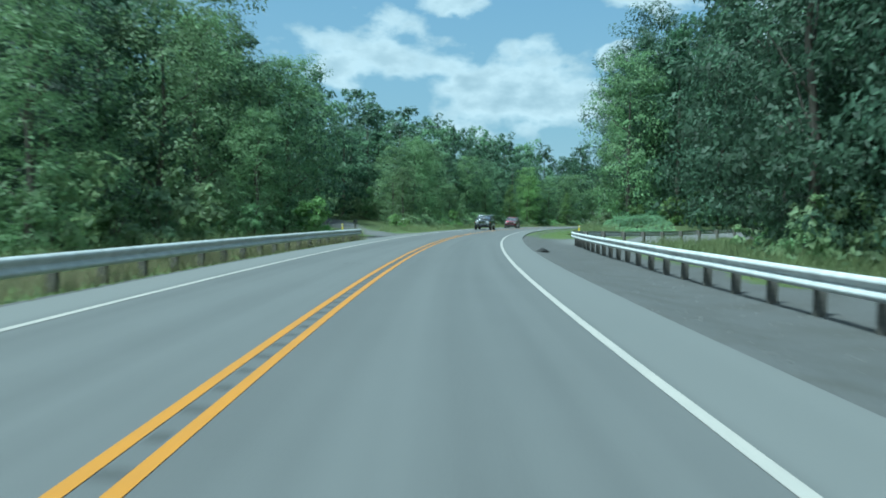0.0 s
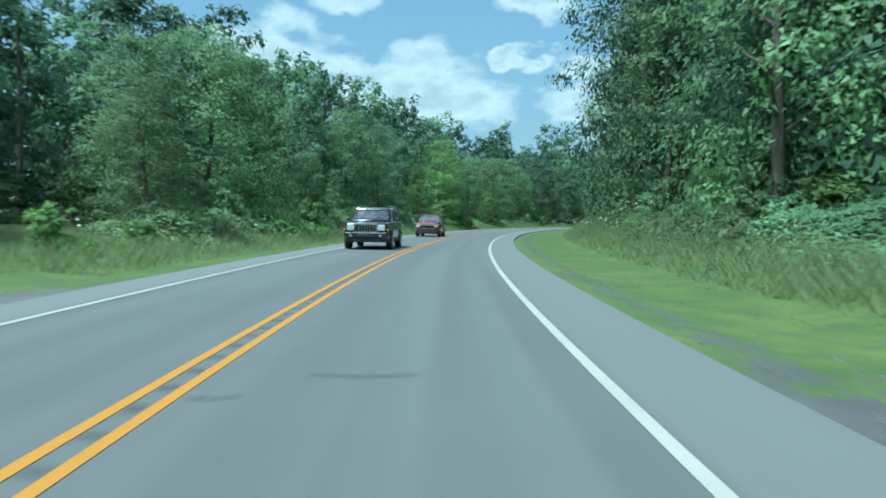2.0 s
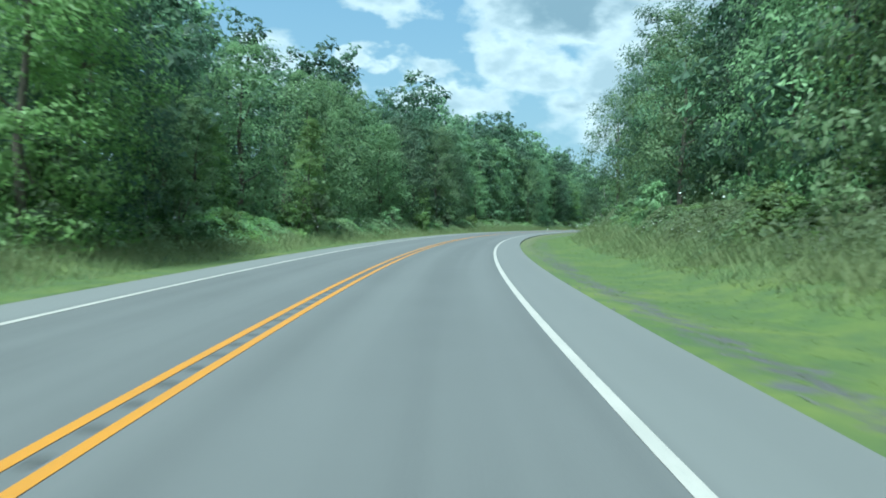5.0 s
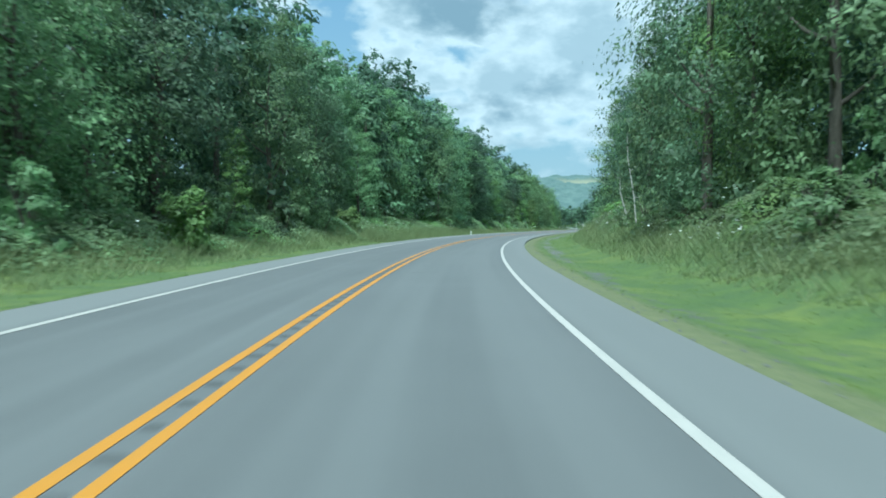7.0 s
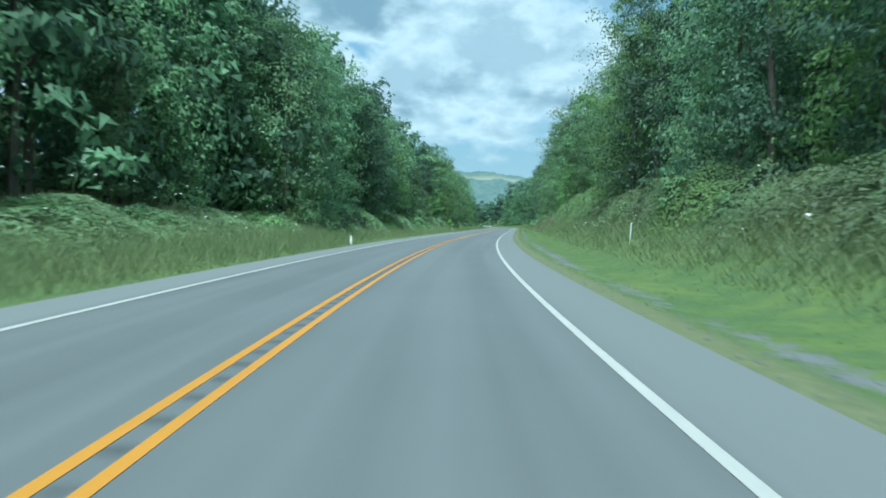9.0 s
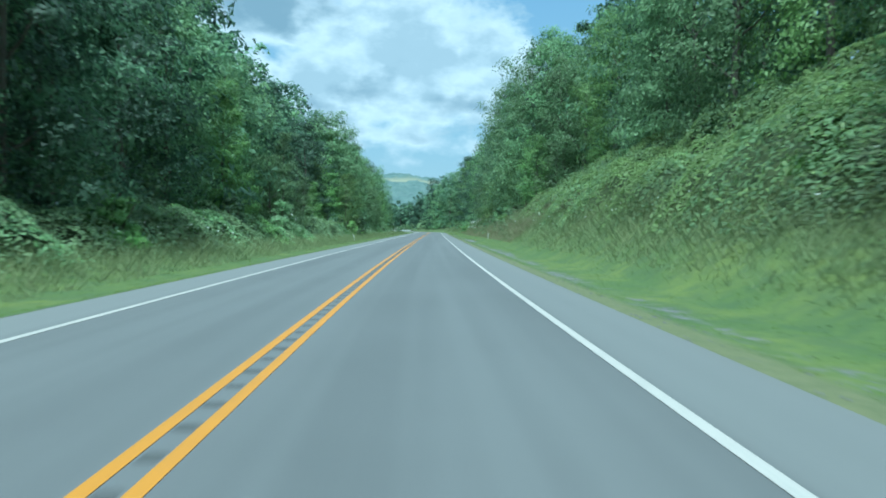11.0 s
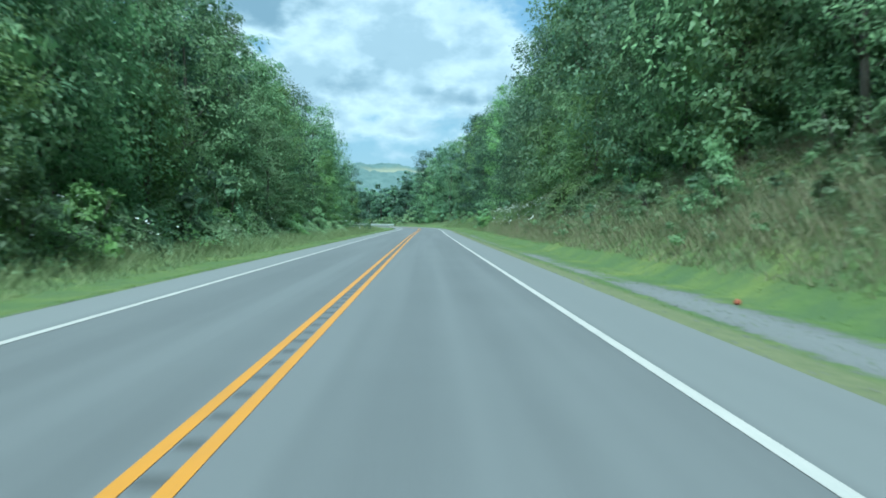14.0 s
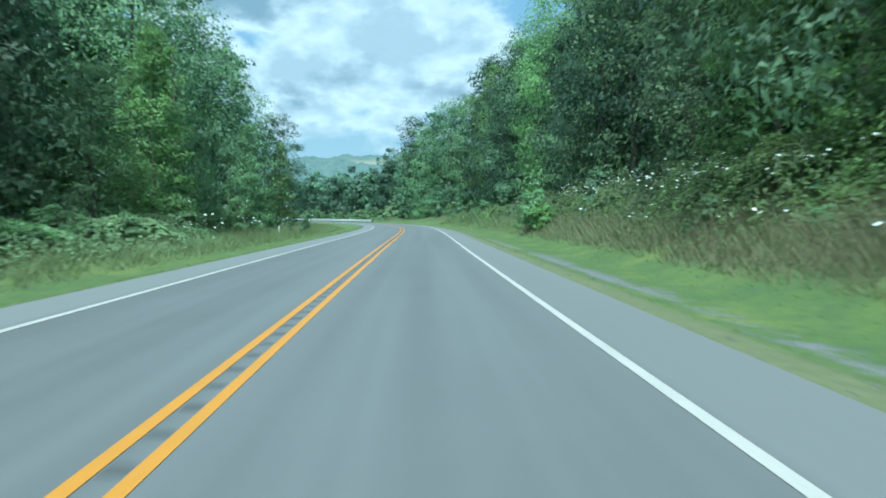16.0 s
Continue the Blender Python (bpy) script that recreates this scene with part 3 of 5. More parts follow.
for kind, m in _used.items():
    TREE_KINDS[kind][0].matrix_basis = m


# the wood behind, uncountable: one mesh for each side
def woods(name, label, spots, seed, mats):
    rng = np.random.default_rng(seed)
    crowns = [crown_points(rng, 10, 3.3, 0.3, 80, 26, 0.34, sh) for sh in ("broad", "broad", "broad", "cone")]
    far_crowns = [crown_points(rng, 10, 3.5, 0.2, 40, 15, 0.62, "broad") for _ in range(3)]
    stems = [tube([(0, 0, -0.5), (0.1, 0, 4), (0, 0.1, 8)], [0.16, 0.13, 0.05], 5) for _ in range(2)]
    per_mat = [[] for _ in mats]
    bark = []
    for s, u, h in spots:
        size = h / 10.0 if h < 13 else h / 11.5
        a = rng.uniform(0, 6.28)
        x, y = plan(s, u)
        rot = np.array([[math.cos(a), -math.sin(a), 0], [math.sin(a), math.cos(a), 0], [0, 0, 1]])
        place = np.array([x, y, land(s, u)])
        sc = np.array([size, size, h / 10.0])
        # mostly the darkened leaves, so the wood looks shaded behind the front trees
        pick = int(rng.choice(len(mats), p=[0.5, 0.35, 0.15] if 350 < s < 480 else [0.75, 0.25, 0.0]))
        far = s > 610 or abs(u) > 31
        form = far_crowns[int(rng.integers(3))] if far else crowns[int(rng.integers(4))]
        per_mat[pick].append((form * sc) @ rot.T + place)
        sv, sf = stems[0]
        bark.append((sv * sc + place, sf))
    vs = [np.concatenate(p) if p else np.zeros((0, 3)) for p in per_mat]
    allv = np.concatenate(vs)
    bv, bf = joined(bark)
    bf = np.concatenate([bf[:, [0, 1, 2]], bf[:, [0, 2, 3]]])
    faces = np.concatenate([leaf_faces(allv), bf + len(allv)])
    me = grid_mesh(name, np.concatenate([allv, bv]), faces, list(mats) + [BARK])
    idx = np.concatenate([np.full(len(v) // 3, i) for i, v in enumerate(vs)] + [np.full(len(bf), len(mats))]).astype(np.int32)
    me.polygons.foreach_set("material_index", idx)
    return tagged(new(name, me), label, "woods", kind="stuff")


_r = np.random.default_rng(21)
RIGHT_WOODS = [(s, right_edge(s) + d + j, right_height(s) * k * _r.uniform(0.78, 1.2)) for d, k, gap in ((5.0, 1.15, 7.2), (11.0, 1.3, 6.8)) for s, j in scatter(_r, -15, 660, gap, 0, 1.4)]
RIGHT_WOODS += [(s, 15 + j, _r.uniform(7, 10)) for s, j in scatter(_r, 640, 780, 5.0, 3, 2.0)] + [(s, 32 + j, _r.uniform(9, 13)) for s, j in scatter(_r, 640, 780, 6.0, 4, 5.0)]
RIGHT_WOODS += [(s, u0 + j, _r.uniform(9, 12.5)) for u0 in (19.0, 25.0, 40.0) for s, j in scatter(_r, 590, 780, 4.6, 0, 2.0)]
LEFT_WOODS = [(s, j, h * left_height(s) * _r.uniform(0.74, 1.16)) for u, h, gap in ((-16.5, 13.5, 6.6), (-22.0, 17.0, 6.0), (-29.0, 20.0, 7.6)) for s, j in scatter(_r, -20, 530, gap, u, 1.3) if not (54 < s < 96 and u > -20)]
LEFT_WOODS += [(s, j, _r.uniform(12, 15)) for u in (-33.0, -39.0) for s, j in scatter(_r, 35, 135, 5.0, u, 1.5)]
RIGHT_WOODS += [(s, j, _r.uniform(15, 19)) for u in (36.0, 44.0) for s, j in scatter(_r, 30, 100, 5.0, u, 1.5)]
woods("woods", "dense broad-leaved wood on the rising bank", RIGHT_WOODS, 31, [LEAF_SHADED, LEAF_DARK, LEAF_MID])
woods("woods", "dense broad-leaved wood beside the road", LEFT_WOODS, 32, [LEAF_SHADED, LEAF_DARK, LEAF_MID])

# ---- undergrowth at the foot of the woods ----
def make_shrub(seed, h, r, clumps, per, leaf, mat, name="shrub"):
    rng = np.random.default_rng(seed)
    shrub = new(name)
    stems = []
    for _ in range(5):
        a = rng.uniform(0, 6.28)
        d = np.array([math.cos(a), math.sin(a), 0]) * r * 0.5
        stems.append(tube([(0, 0, -0.15), d * 0.4 + np.array([0, 0, 0.4 * h]), d + np.array([0, 0, 0.8 * h])], [0.035, 0.025, 0.008], 5))
    sv, sf = joined(stems)
    part("woody_base", grid_mesh("woody_base", sv, sf, BARK, None, True), None, shrub)
    v = crown_points(rng, h, r, 0.12, clumps, per, leaf, "low")
    part("foliage", grid_mesh("foliage", v, leaf_faces(v), mat), None, shrub)
    return shrub


SHRUB_KINDS = [
    (make_shrub(41, 2.2, 1.4, 44, 36, 0.15, LEAF_MID), "bushy green roadside shrub"),
    (make_shrub(42, 2.6, 1.3, 44, 36, 0.15, LEAF_DARK), "dark green shrub at the wood's edge"),
    (make_shrub(43, 1.8, 1.5, 44, 36, 0.15, LEAF_PALE), "light green leafy shrub"),
]


def left_free(s):
    return not (50 < s < 74 or 258 < s < 298)


_s = np.random.default_rng(51)
SHRUBS = []
for s, u in scatter(_s, 2, 488, 6.5, -9.8, 0.9):
    if left_free(s):
        SHRUBS.append((int(_s.choice(3, p=[0.55, 0.2, 0.25])), s, u, _s.uniform(0.6, 1.35)))
for s, u in scatter(_s, 84, 330, 7.0, 12.6, 0.8):
    # from s 112 to 170 more pale shrubs, their colour standing in for sunlight
    SHRUBS.append((int(_s.choice(3, p=[0.35, 0.1, 0.55] if 112 < s < 170 else [0.55, 0.2, 0.25])), s, u, _s.uniform(0.5, 1.1)))
for s, u in scatter(_s, 408, 640, 6.0, 12.6, 1.0):
    SHRUBS.append((int(_s.choice(3, p=[0.55, 0.25, 0.2])), s, u, _s.uniform(0.55, 1.2)))
for s, u in scatter(_s, 396, 470, 3.2, 11.0, 0.9):
    SHRUBS.append((int(_s.choice(3, p=[0.4, 0.3, 0.3])), s, u, _s.uniform(0.4, 0.8)))
# left, s 403 to 417: pale leaf colour stands in for a sunlit patch
SHRUBS += [(2, 84.0, 15.6, 1.5), (0, 87.5, 15.0, 1.5), (2, 91.5, 14.4, 1.4), (0, 95.5, 14.2, 1.3), (2, 80.0, 19.0, 1.6), (0, 76.0, 23.0, 1.6), (0, 99.5, 14.0, 1.3), (0, 104.0, 14.0, 1.4), (2, 403.5, -10.0, 1.3), (2, 406.5, -9.6, 1.35), (2, 409.5, -9.8, 1.3), (0, 413.0, -9.9, 1.2), (2, 417.0, -9.8, 1.1)]
SHRUBS += [(1, 54.0, 23.0, 1.3), (0, 58.0, 24.4, 1.4), (1, 61.5, 24.8, 1.3), (0, 65.0, 25.0, 1.5), (1, 68.5, 24.6, 1.4), (0, 72.0, 24.2, 1.5), (1, 75.5, 22.6, 1.4), (0, 78.0, 20.8, 1.4)]
SHRUBS += [(2, 496.5, 9.6, 1.0), (0, 498.6, 9.3, 1.15), (2, 500.5, 9.8, 1.1), (0, 502.4, 10.2, 0.9), (1, 504.0, -8.2, 0.4), (1, 507.0, -7.8, 0.38), (1, 510.0, -8.0, 0.42), (1, 513.5, -8.4, 0.4), (1, 517.0, -8.9, 0.45)]
_seen = {}
for kind, s, u, size in SHRUBS:
    base, label = SHRUB_KINDS[kind]
    m = at(s, u, _s.uniform(0, 360), size, _s.uniform(0.85, 1.3))
    if kind in _seen:
        base = copy_thing(base, m)
    else:
        _seen[kind] = m
    tagged(base, label, "shrub", "shrubs along the road")
for kind, m in _seen.items():
    SHRUB_KINDS[kind][0].matrix_basis = m


def thicket(name, label, spots, seed, mats, leaf=0.2, clumps=20, per=18):
    """Undergrowth that nobody could count, in one mesh. spots: s, u, size, tallness."""
    rng = np.random.default_rng(seed)
    forms = [crown_points(rng, 1.8, 1.3, 0.1, clumps, per, leaf, "low") for _ in range(4)]
    per_mat = [[] for _ in mats]
    for s, u, size, tall in spots:
        a = rng.uniform(0, 6.28)
        x, y = plan(s, u)
        rot = np.array([[math.cos(a), -math.sin(a), 0], [math.sin(a), math.cos(a), 0], [0, 0, 1]])
        per_mat[int(rng.integers(len(mats)))].append((forms[int(rng.integers(4))] * np.array([size, size, size * tall])) @ rot.T + np.array([x, y, land(s, u) - 0.05]))
    vs = [np.concatenate(p) for p in per_mat if p]
    allv = np.concatenate(vs)
    me = grid_mesh(name, allv, leaf_faces(allv), list(mats))
    me.polygons.foreach_set("material_index", np.concatenate([np.full(len(v) // 3, i) for i, v in enumerate(vs)]).astype(np.int32))
    return tagged(new(name, me), label, "undergrowth", kind="stuff")


_t = np.random.default_rng(61)
LOW_LEFT = [(s, u - (3.4 if 256 < s < 300 else 0.0), _t.uniform(0.7, 1.5), _t.uniform(0.9, 1.7)) for u0, gap in ((-10.6, 2.6), (-13.5, 3.2)) for s, u in scatter(_t, -10, 50 if u0 > -11 else 528, gap, u0, 0.9) if not 50 < s < (80 if u0 > -11 else 90)]
LOW_RIGHT = [(s, right_edge(s) - off + u, _t.uniform(0.7, 1.4), _t.uniform(0.9, 1.7)) for off, gap in ((2.2, 2.8), (-1.5, 3.4)) for s, u in scatter(_t, 10, 660, gap, 0, 0.8) if off < 0 or not 46 < s < 560]
LOW_LEFT += [(s, u, _t.uniform(1.1, 1.8), _t.uniform(1.2, 1.8)) for u0 in (-18.5,) for s, u in scatter(_t, 94, 345, 3.0, u0, 1.0)]
LOW_LEFT += [(s, u, _t.uniform(1.0, 1.7), _t.uniform(1.0, 1.6)) for u0 in (-21.0, -27.0) for s, u in scatter(_t, 30, 120, 2.6, u0, 1.2)]
LOW_RIGHT += [(s, right_edge(s) + off + u, _t.uniform(1.2, 2.0), _t.uniform(1.2, 1.9)) for off in (6.0,) for s, u in scatter(_t, 300, 500, 2.8, 0, 1.0)]
LOW_RIGHT += [(s, u, _t.uniform(1.0, 1.7), _t.uniform(1.0, 1.6)) for u0 in (36.0, 41.0) for s, u in scatter(_t, 30, 100, 2.6, u0, 1.2)]
thicket("undergrowth", "dense green undergrowth under the trees", LOW_LEFT, 62, [LEAF_WEED, LEAF_MID, LEAF_WEED])
thicket("undergrowth", "dense green undergrowth under the trees", LOW_RIGHT, 63, [LEAF_WEED, LEAF_MID, LEAF_WEED])
WEEDS_RIGHT = [(s, u, _t.uniform(0.3, 0.7), _t.uniform(0.8, 1.4)) for u0 in np.arange(9.4, 16.5, 1.2) for s, u in scatter(_t, 384, 452, 2.3, u0, 0.6)]
thicket("weeds", "knee-high leafy weeds on the dry bank", WEEDS_RIGHT, 66, [LEAF_WEED, LEAF_MID, LEAF_WEED], 0.13, 12, 22)


def lumpy(s, u, cell, seed):
    """Smooth random heights between 0 and 1, one knot every cell metres."""
    knots = np.random.default_rng(seed).uniform(0, 1, (1400, 80))
    a, b = np.asarray(s) / cell + 60, np.asarray(u) / cell + 40
    i, j = np.floor(a).astype(int), np.floor(b).astype(int)
    fa, fb = a - i, b - j
    fa, fb = fa * fa * (3 - 2 * fa), fb * fb * (3 - 2 * fb)
    k = knots
    return (k[i, j] * (1 - fa) + k[i + 1, j] * fa) * (1 - fb) + (k[i, j + 1] * (1 - fa) + k[i + 1, j + 1] * fa) * fb


def weed_bank(label, s0, s1, u0, u1, tall, density, leaf, seed, keep=None, mats=None, name="weeds"):
    """Head-high weeds grown into one another: leaves over a lumpy surface that rises from the mown grass."""
    rng = np.random.default_rng(seed)
    n = int((s1 - s0) * abs(u1 - u0) * density)
    s, u = rng.uniform(s0, s1, n), rng.uniform(min(u0, u1), max(u0, u1), n)
    if keep is not None:
        ok = keep(s, u)
        s, u = s[ok], u[ok]
    inner = min(abs(u0), abs(u1))

    def top(s, u):
        k = 0.15 + 0.65 * lumpy(s, u, 2.6, seed) + 0.45 * lumpy(s, u, 1.0, seed + 1)
        edge = inner + 1.4 * lumpy(s, u * 0, 4.0, seed + 2)
        return land(s, u) + np.interp(s, *tall) * k * (0.12 + 0.88 * smooth(edge - 0.3, edge + 2.0, np.abs(u)))

    edge = inner + 1.4 * lumpy(s, u * 0, 4.0, seed + 2)
    grown = rng.uniform(0, 1, len(s)) < smooth(edge - 0.5, edge + 0.9, np.abs(u))
    s, u = s[grown], u[grown]
    e = 0.15
    z = top(s, u)
    ds, du = (top(s + e, u) - z) / e, (top(s, u + e) - z) / e
    h = np.interp(s, ALONG, HEADING)
    across, along = np.stack([np.cos(h), np.sin(h)], -1), np.stack([-np.sin(h), np.cos(h)], -1)
    flat = -across * du[:, None] - along * ds[:, None]
    nrm = np.concatenate([flat * 0.6, np.ones((len(s), 1))], 1)
    nrm /= np.linalg.norm(nrm, axis=1, keepdims=True)
    nrm += rng.normal(size=nrm.shape) * 0.3
    nrm /= np.linalg.norm(nrm, axis=1, keepdims=True)
    x, y = plan(s, u)
    p = np.stack([x, y, z - rng.exponential(0.05, len(s)) + 0.04], -1)
    a = np.cross(nrm, rng.normal(size=nrm.shape))
    a /= np.linalg.norm(a, axis=1, keepdims=True) + 1e-9
    b = np.cross(nrm, a)
    sz = leaf * rng.uniform(0.6, 1.4, (len(s), 1))
    v = np.stack([p - a * sz * 0.5 - b * sz * 0.3, p - a * sz * 0.5 + b * sz * 0.3, p + a * sz * 0.6 - [0, 0, 0.03]], 1).reshape(-1, 3)
    me = grid_mesh(name, v, leaf_faces(v), mats or [LEAF_WEED, LEAF_MID, LEAF_PALE])
    tone = lumpy(s, u, 3.7, seed + 5) + rng.normal(size=len(s)) * 0.1
    me.polygons.foreach_set("material_index", (1 * (tone > 0.55) + 1 * (tone > 0.78)).astype(np.int32))
    return tagged(new(name, me), label, "undergrowth", kind="stuff")


def clear_of_drive(s, u):
    return ~((s > 44) & (s < 80) & (u > -9.5)) & ~((np.abs(u + 5 + (s - 58) * 0.55) < 3.2) & (s > 50) & (s < 96))


weed_bank("soft mounds of tall green weeds below the trees", 84, 490, -7.7, -12.6, ([46, 84, 92, 140, 200, 255, 265, 298, 310, 420, 490], [0.8, 1.0, 2.2, 1.9, 1.2, 1.2, 0.9, 1.0, 1.7, 2.2, 1.2]), 100, 0.17, 160, clear_of_drive)
weed_bank("soft mounds of tall green weeds below the trees", 82, 328, 9.7, 14.6, ([82, 95, 130, 180, 250, 300, 328], [1.3, 1.9, 1.5, 1.4, 1.7, 2.4, 1.6]), 100, 0.17, 165)
LEAF_BANK = mat_leaf("bank_leaves", (0.165, 0.235, 0.085), (0.215, 0.29, 0.105))
weed_bank("tall weeds with white flowers below the trees", 404, 560, 9.3, 14.2, ([404, 424, 445, 480, 560], [0.35, 0.7, 2.9, 2.6, 1.2]), 100, 0.17, 170, None, [LEAF_WEED, LEAF_PALE, LEAF_BANK])
weed_bank("pale tall weeds on the slope past the guardrail", 70, 97, 10.4, 18.0, ([70, 76, 82, 90, 97], [0.3, 0.8, 1.9, 2.3, 1.4]), 100, 0.15, 175, None, [LEAF_DARK, LEAF_WEED, LEAF_DARK])
# the leafy bank with no trees on it
weed_bank("bright green leafy plants covering the steep bank", 318, 404, 9.7, 21.0, ([318, 330, 384, 398, 404], [1.1, 2.6, 2.4, 1.3, 0.5]), 100, 0.185, 180, lambda s, u: np.random.default_rng(5).uniform(0, 1, len(s)) < 1 - 0.8 * smooth(384, 398, s), [LEAF_BANK, LEAF_MID, LEAF_BANK], "bank_plants")


# ---- grass, weeds and white flowers ----
def mat_grass(name, dark, light, dry=(0.2, 0.22, 0.08)):
    m = Mat(name, 0.8)
    geo = m.nt.nodes.new("ShaderNodeNewGeometry")
    c = m.ramp(geo.outputs["Random Per Island"], [(0.0, dark), (1.0, light)])
    c = m.mix(m.ramp(m.noise(m.coords("Object"), 0.25, 3.0), [(0.4, 0.0), (0.7, 0.6)]), c, dry)
    m.colour(c)
    m.b.inputs["Specular IOR Level"].default_value = 0.15
    tr, mx = m.n("ShaderNodeBsdfTranslucent"), m.n("ShaderNodeMixShader")
    m.link(c, tr.inputs[0])
    mx.inputs[0].default_value = 0.5
    m.link(m.b.outputs[0], mx.inputs[1])
    m.link(tr.outputs[0], mx.inputs[2])
    m.link(mx.outputs[0], m.nt.nodes["Material Output"].inputs[0])
    return m.m


GRASS = mat_grass("mown_grass", (0.088, 0.138, 0.03), (0.138, 0.194, 0.042), (0.16, 0.184, 0.045))
TALL_GRASS = mat_grass("tall_grass", (0.18, 0.235, 0.11), (0.26, 0.31, 0.15), (0.25, 0.265, 0.135))
DRY_GRASS = mat_grass("dry_grass", (0.19, 0.19, 0.105), (0.31, 0.29, 0.18), (0.34, 0.3, 0.205))
m_flower = Mat("white_flower", 0.8)
m_flower.colour(m_flower.ramp(m_flower.noise(m_flower.coords("Object"), 3.0), [(0.3, (0.6, 0.62, 0.58)), (0.7, (0.8, 0.8, 0.77))]))
FLOWER = m_flower.m


def blades(rng, s, u, height, width, lean):
    """One bent triangle for each blade at the places s, u."""
    n = len(s)
    x, y = plan(s, u)
    p = np.stack([x, y, land(s, u) - 0.03], -1)
    a = rng.uniform(0, 2 * math.pi, n)
    side = np.stack([np.cos(a), np.sin(a), np.zeros(n)], -1) * (width * rng.uniform(0.6, 1.4, n))[:, None]
    h = height * rng.uniform(0.55, 1.35, n)
    b = rng.uniform(0, 2 * math.pi, n)
    tip = p + np.stack([np.cos(b) * h * lean, np.sin(b) * h * lean, h], -1)
    return np.stack([p - side, p + side, tip], 1).reshape(-1, 3)


def verge(name, label, s0, s1, u0, u1, count, height, width, lean, mat, seed, keep=None):
    rng = np.random.default_rng(seed)
    s, u = rng.uniform(s0, s1, count), rng.uniform(u0, u1, count)
    clump = np.sin(s * 1.7 + u) * np.sin(s * 0.63 - u * 1.9) + rng.uniform(-1, 1, count)
    ok = clump > -0.55
    if keep is not None:
        ok &= keep(s, u)
    inner = min(abs(u0), abs(u1))
    grow = 0.3 + 0.7 * smooth(inner, inner + 1.8, np.abs(u[ok])) if height > 0.5 else np.ones(int(ok.sum()))
    v = blades(rng, s[ok], u[ok], height * grow, width, lean)
    return tagged(new(name, grid_mesh(name, v, leaf_faces(v), mat)), label, "grass", kind="stuff")


def off_lane(s, u):
    lane = s - (52.5 + (u - 8) * 0.74)
    return (s > 46) & ~((lane > -2) & (lane < 7)) & (s > 66 - 2 * (u - 8)) | ((s < 46) & (u > 10.4))


def off_drive(s, u):
    return ~((s > 46) & (s < 74) & (u > -8.5)) & ~((np.abs(u + 5 + (s - 58) * 0.55) < 2.4) & (s > 50) & (s < 92))


verge("grass", "short mown grass on the verge", 0, 560, 5.2, 9.6, 130000, 0.05, 0.02, 2.2, GRASS, 71, off_lane)
verge("grass", "short mown grass on the verge", 0, 540, -7.6, -4.4, 100000, 0.05, 0.02, 2.2, GRASS, 72, off_drive)
verge("tall_grass", "tall uncut grass and weeds at the wood's edge", 66, 560, 8.4, 13.0, 134000, 0.7, 0.018, 0.9, TALL_GRASS, 73, off_lane)
verge("tall_grass", "tall uncut grass and weeds at the wood's edge", 0, 540, -10.4, -6.4, 120000, 0.6, 0.018, 0.9, TALL_GRASS, 74, off_drive)
verge("tall_grass", "dry weeds round the guardrail posts", -10, 46, -7.4, -5.15, 14000, 0.4, 0.013, 0.5, DRY_GRASS, 76)
verge("tall_grass", "tall green meadow grass behind the guardrail", -5, 56, 10.4, 22.0, 26000, 0.65, 0.016, 0.6, TALL_GRASS, 77, off_lane)
verge("tall_grass", "tall grass on the slope below the trees", 252, 302, -13.5, -5.2, 30000, 0.7, 0.014, 0.6, TALL_GRASS, 78)
verge("tall_grass", "dry tall grass on the steep bank", 372, 470, 8.4, 17.0, 76000, 0.85, 0.016, 0.7, DRY_GRASS, 75)


verge("tall_grass", "dry tan grass in front of the weeds", 440, 505, 8.8, 11.0, 22000, 0.7, 0.016, 0.7, DRY_GRASS, 79)


def flowers(name, label, spots, seed):
    """Flat white umbels on thin stems."""
    rng = np.random.default_rng(seed)
    vs, fs, o = [], [], 0
    for s, u in spots:
        x, y = plan(s, u)
        z = float(land(s, u)) + (1.0 if (s > 440 or s < 330) and u > 10.2 or s > 80 and u < -9.0 else 0.2)
        h, r = rng.uniform(0.7, 1.3), rng.uniform(0.025, 0.05) * (1.5 if s > 450 else 1.0)
        c = np.array([x, y, z + h])
        k = np.arange(6) * math.pi / 3
        tilt = rng.uniform(-0.4, 0.4, 2)
        ring = c + np.stack([np.cos(k) * r, np.sin(k) * r, np.cos(k) * r * tilt[0] + np.sin(k) * r * tilt[1] + 0.012], -1)
        stem = np.array([[x - 0.006, y, float(land(s, u))], [x + 0.006, y, float(land(s, u))], c])
        vs += [np.concatenate([[c - [0, 0, 0.03]], ring, stem])]
        fs += [(o, o + 1 + i, o + 1 + (i + 1) % 6) for i in range(6)] + [(o + 1, o + 2, o + 3), (o + 1, o + 3, o + 4), (o + 1, o + 4, o + 5), (o + 1, o + 5, o + 6), (o + 7, o + 8, o + 9)]
        o += 10
    me = grid_mesh(name, np.concatenate(vs), np.array(fs), [FLOWER, TALL_GRASS])
    idx = np.zeros(len(fs), np.int32)
    idx[10::11] = 1
    me.polygons.foreach_set("material_index", idx)
    return tagged(new(name, me), label, "wildflowers", kind="stuff")


_f = np.random.default_rng(81)


def patches(centres, count, ds, du):
    return [(s + _f.normal() * ds, u + _f.normal() * du) for s, u in centres for _ in range(count)]


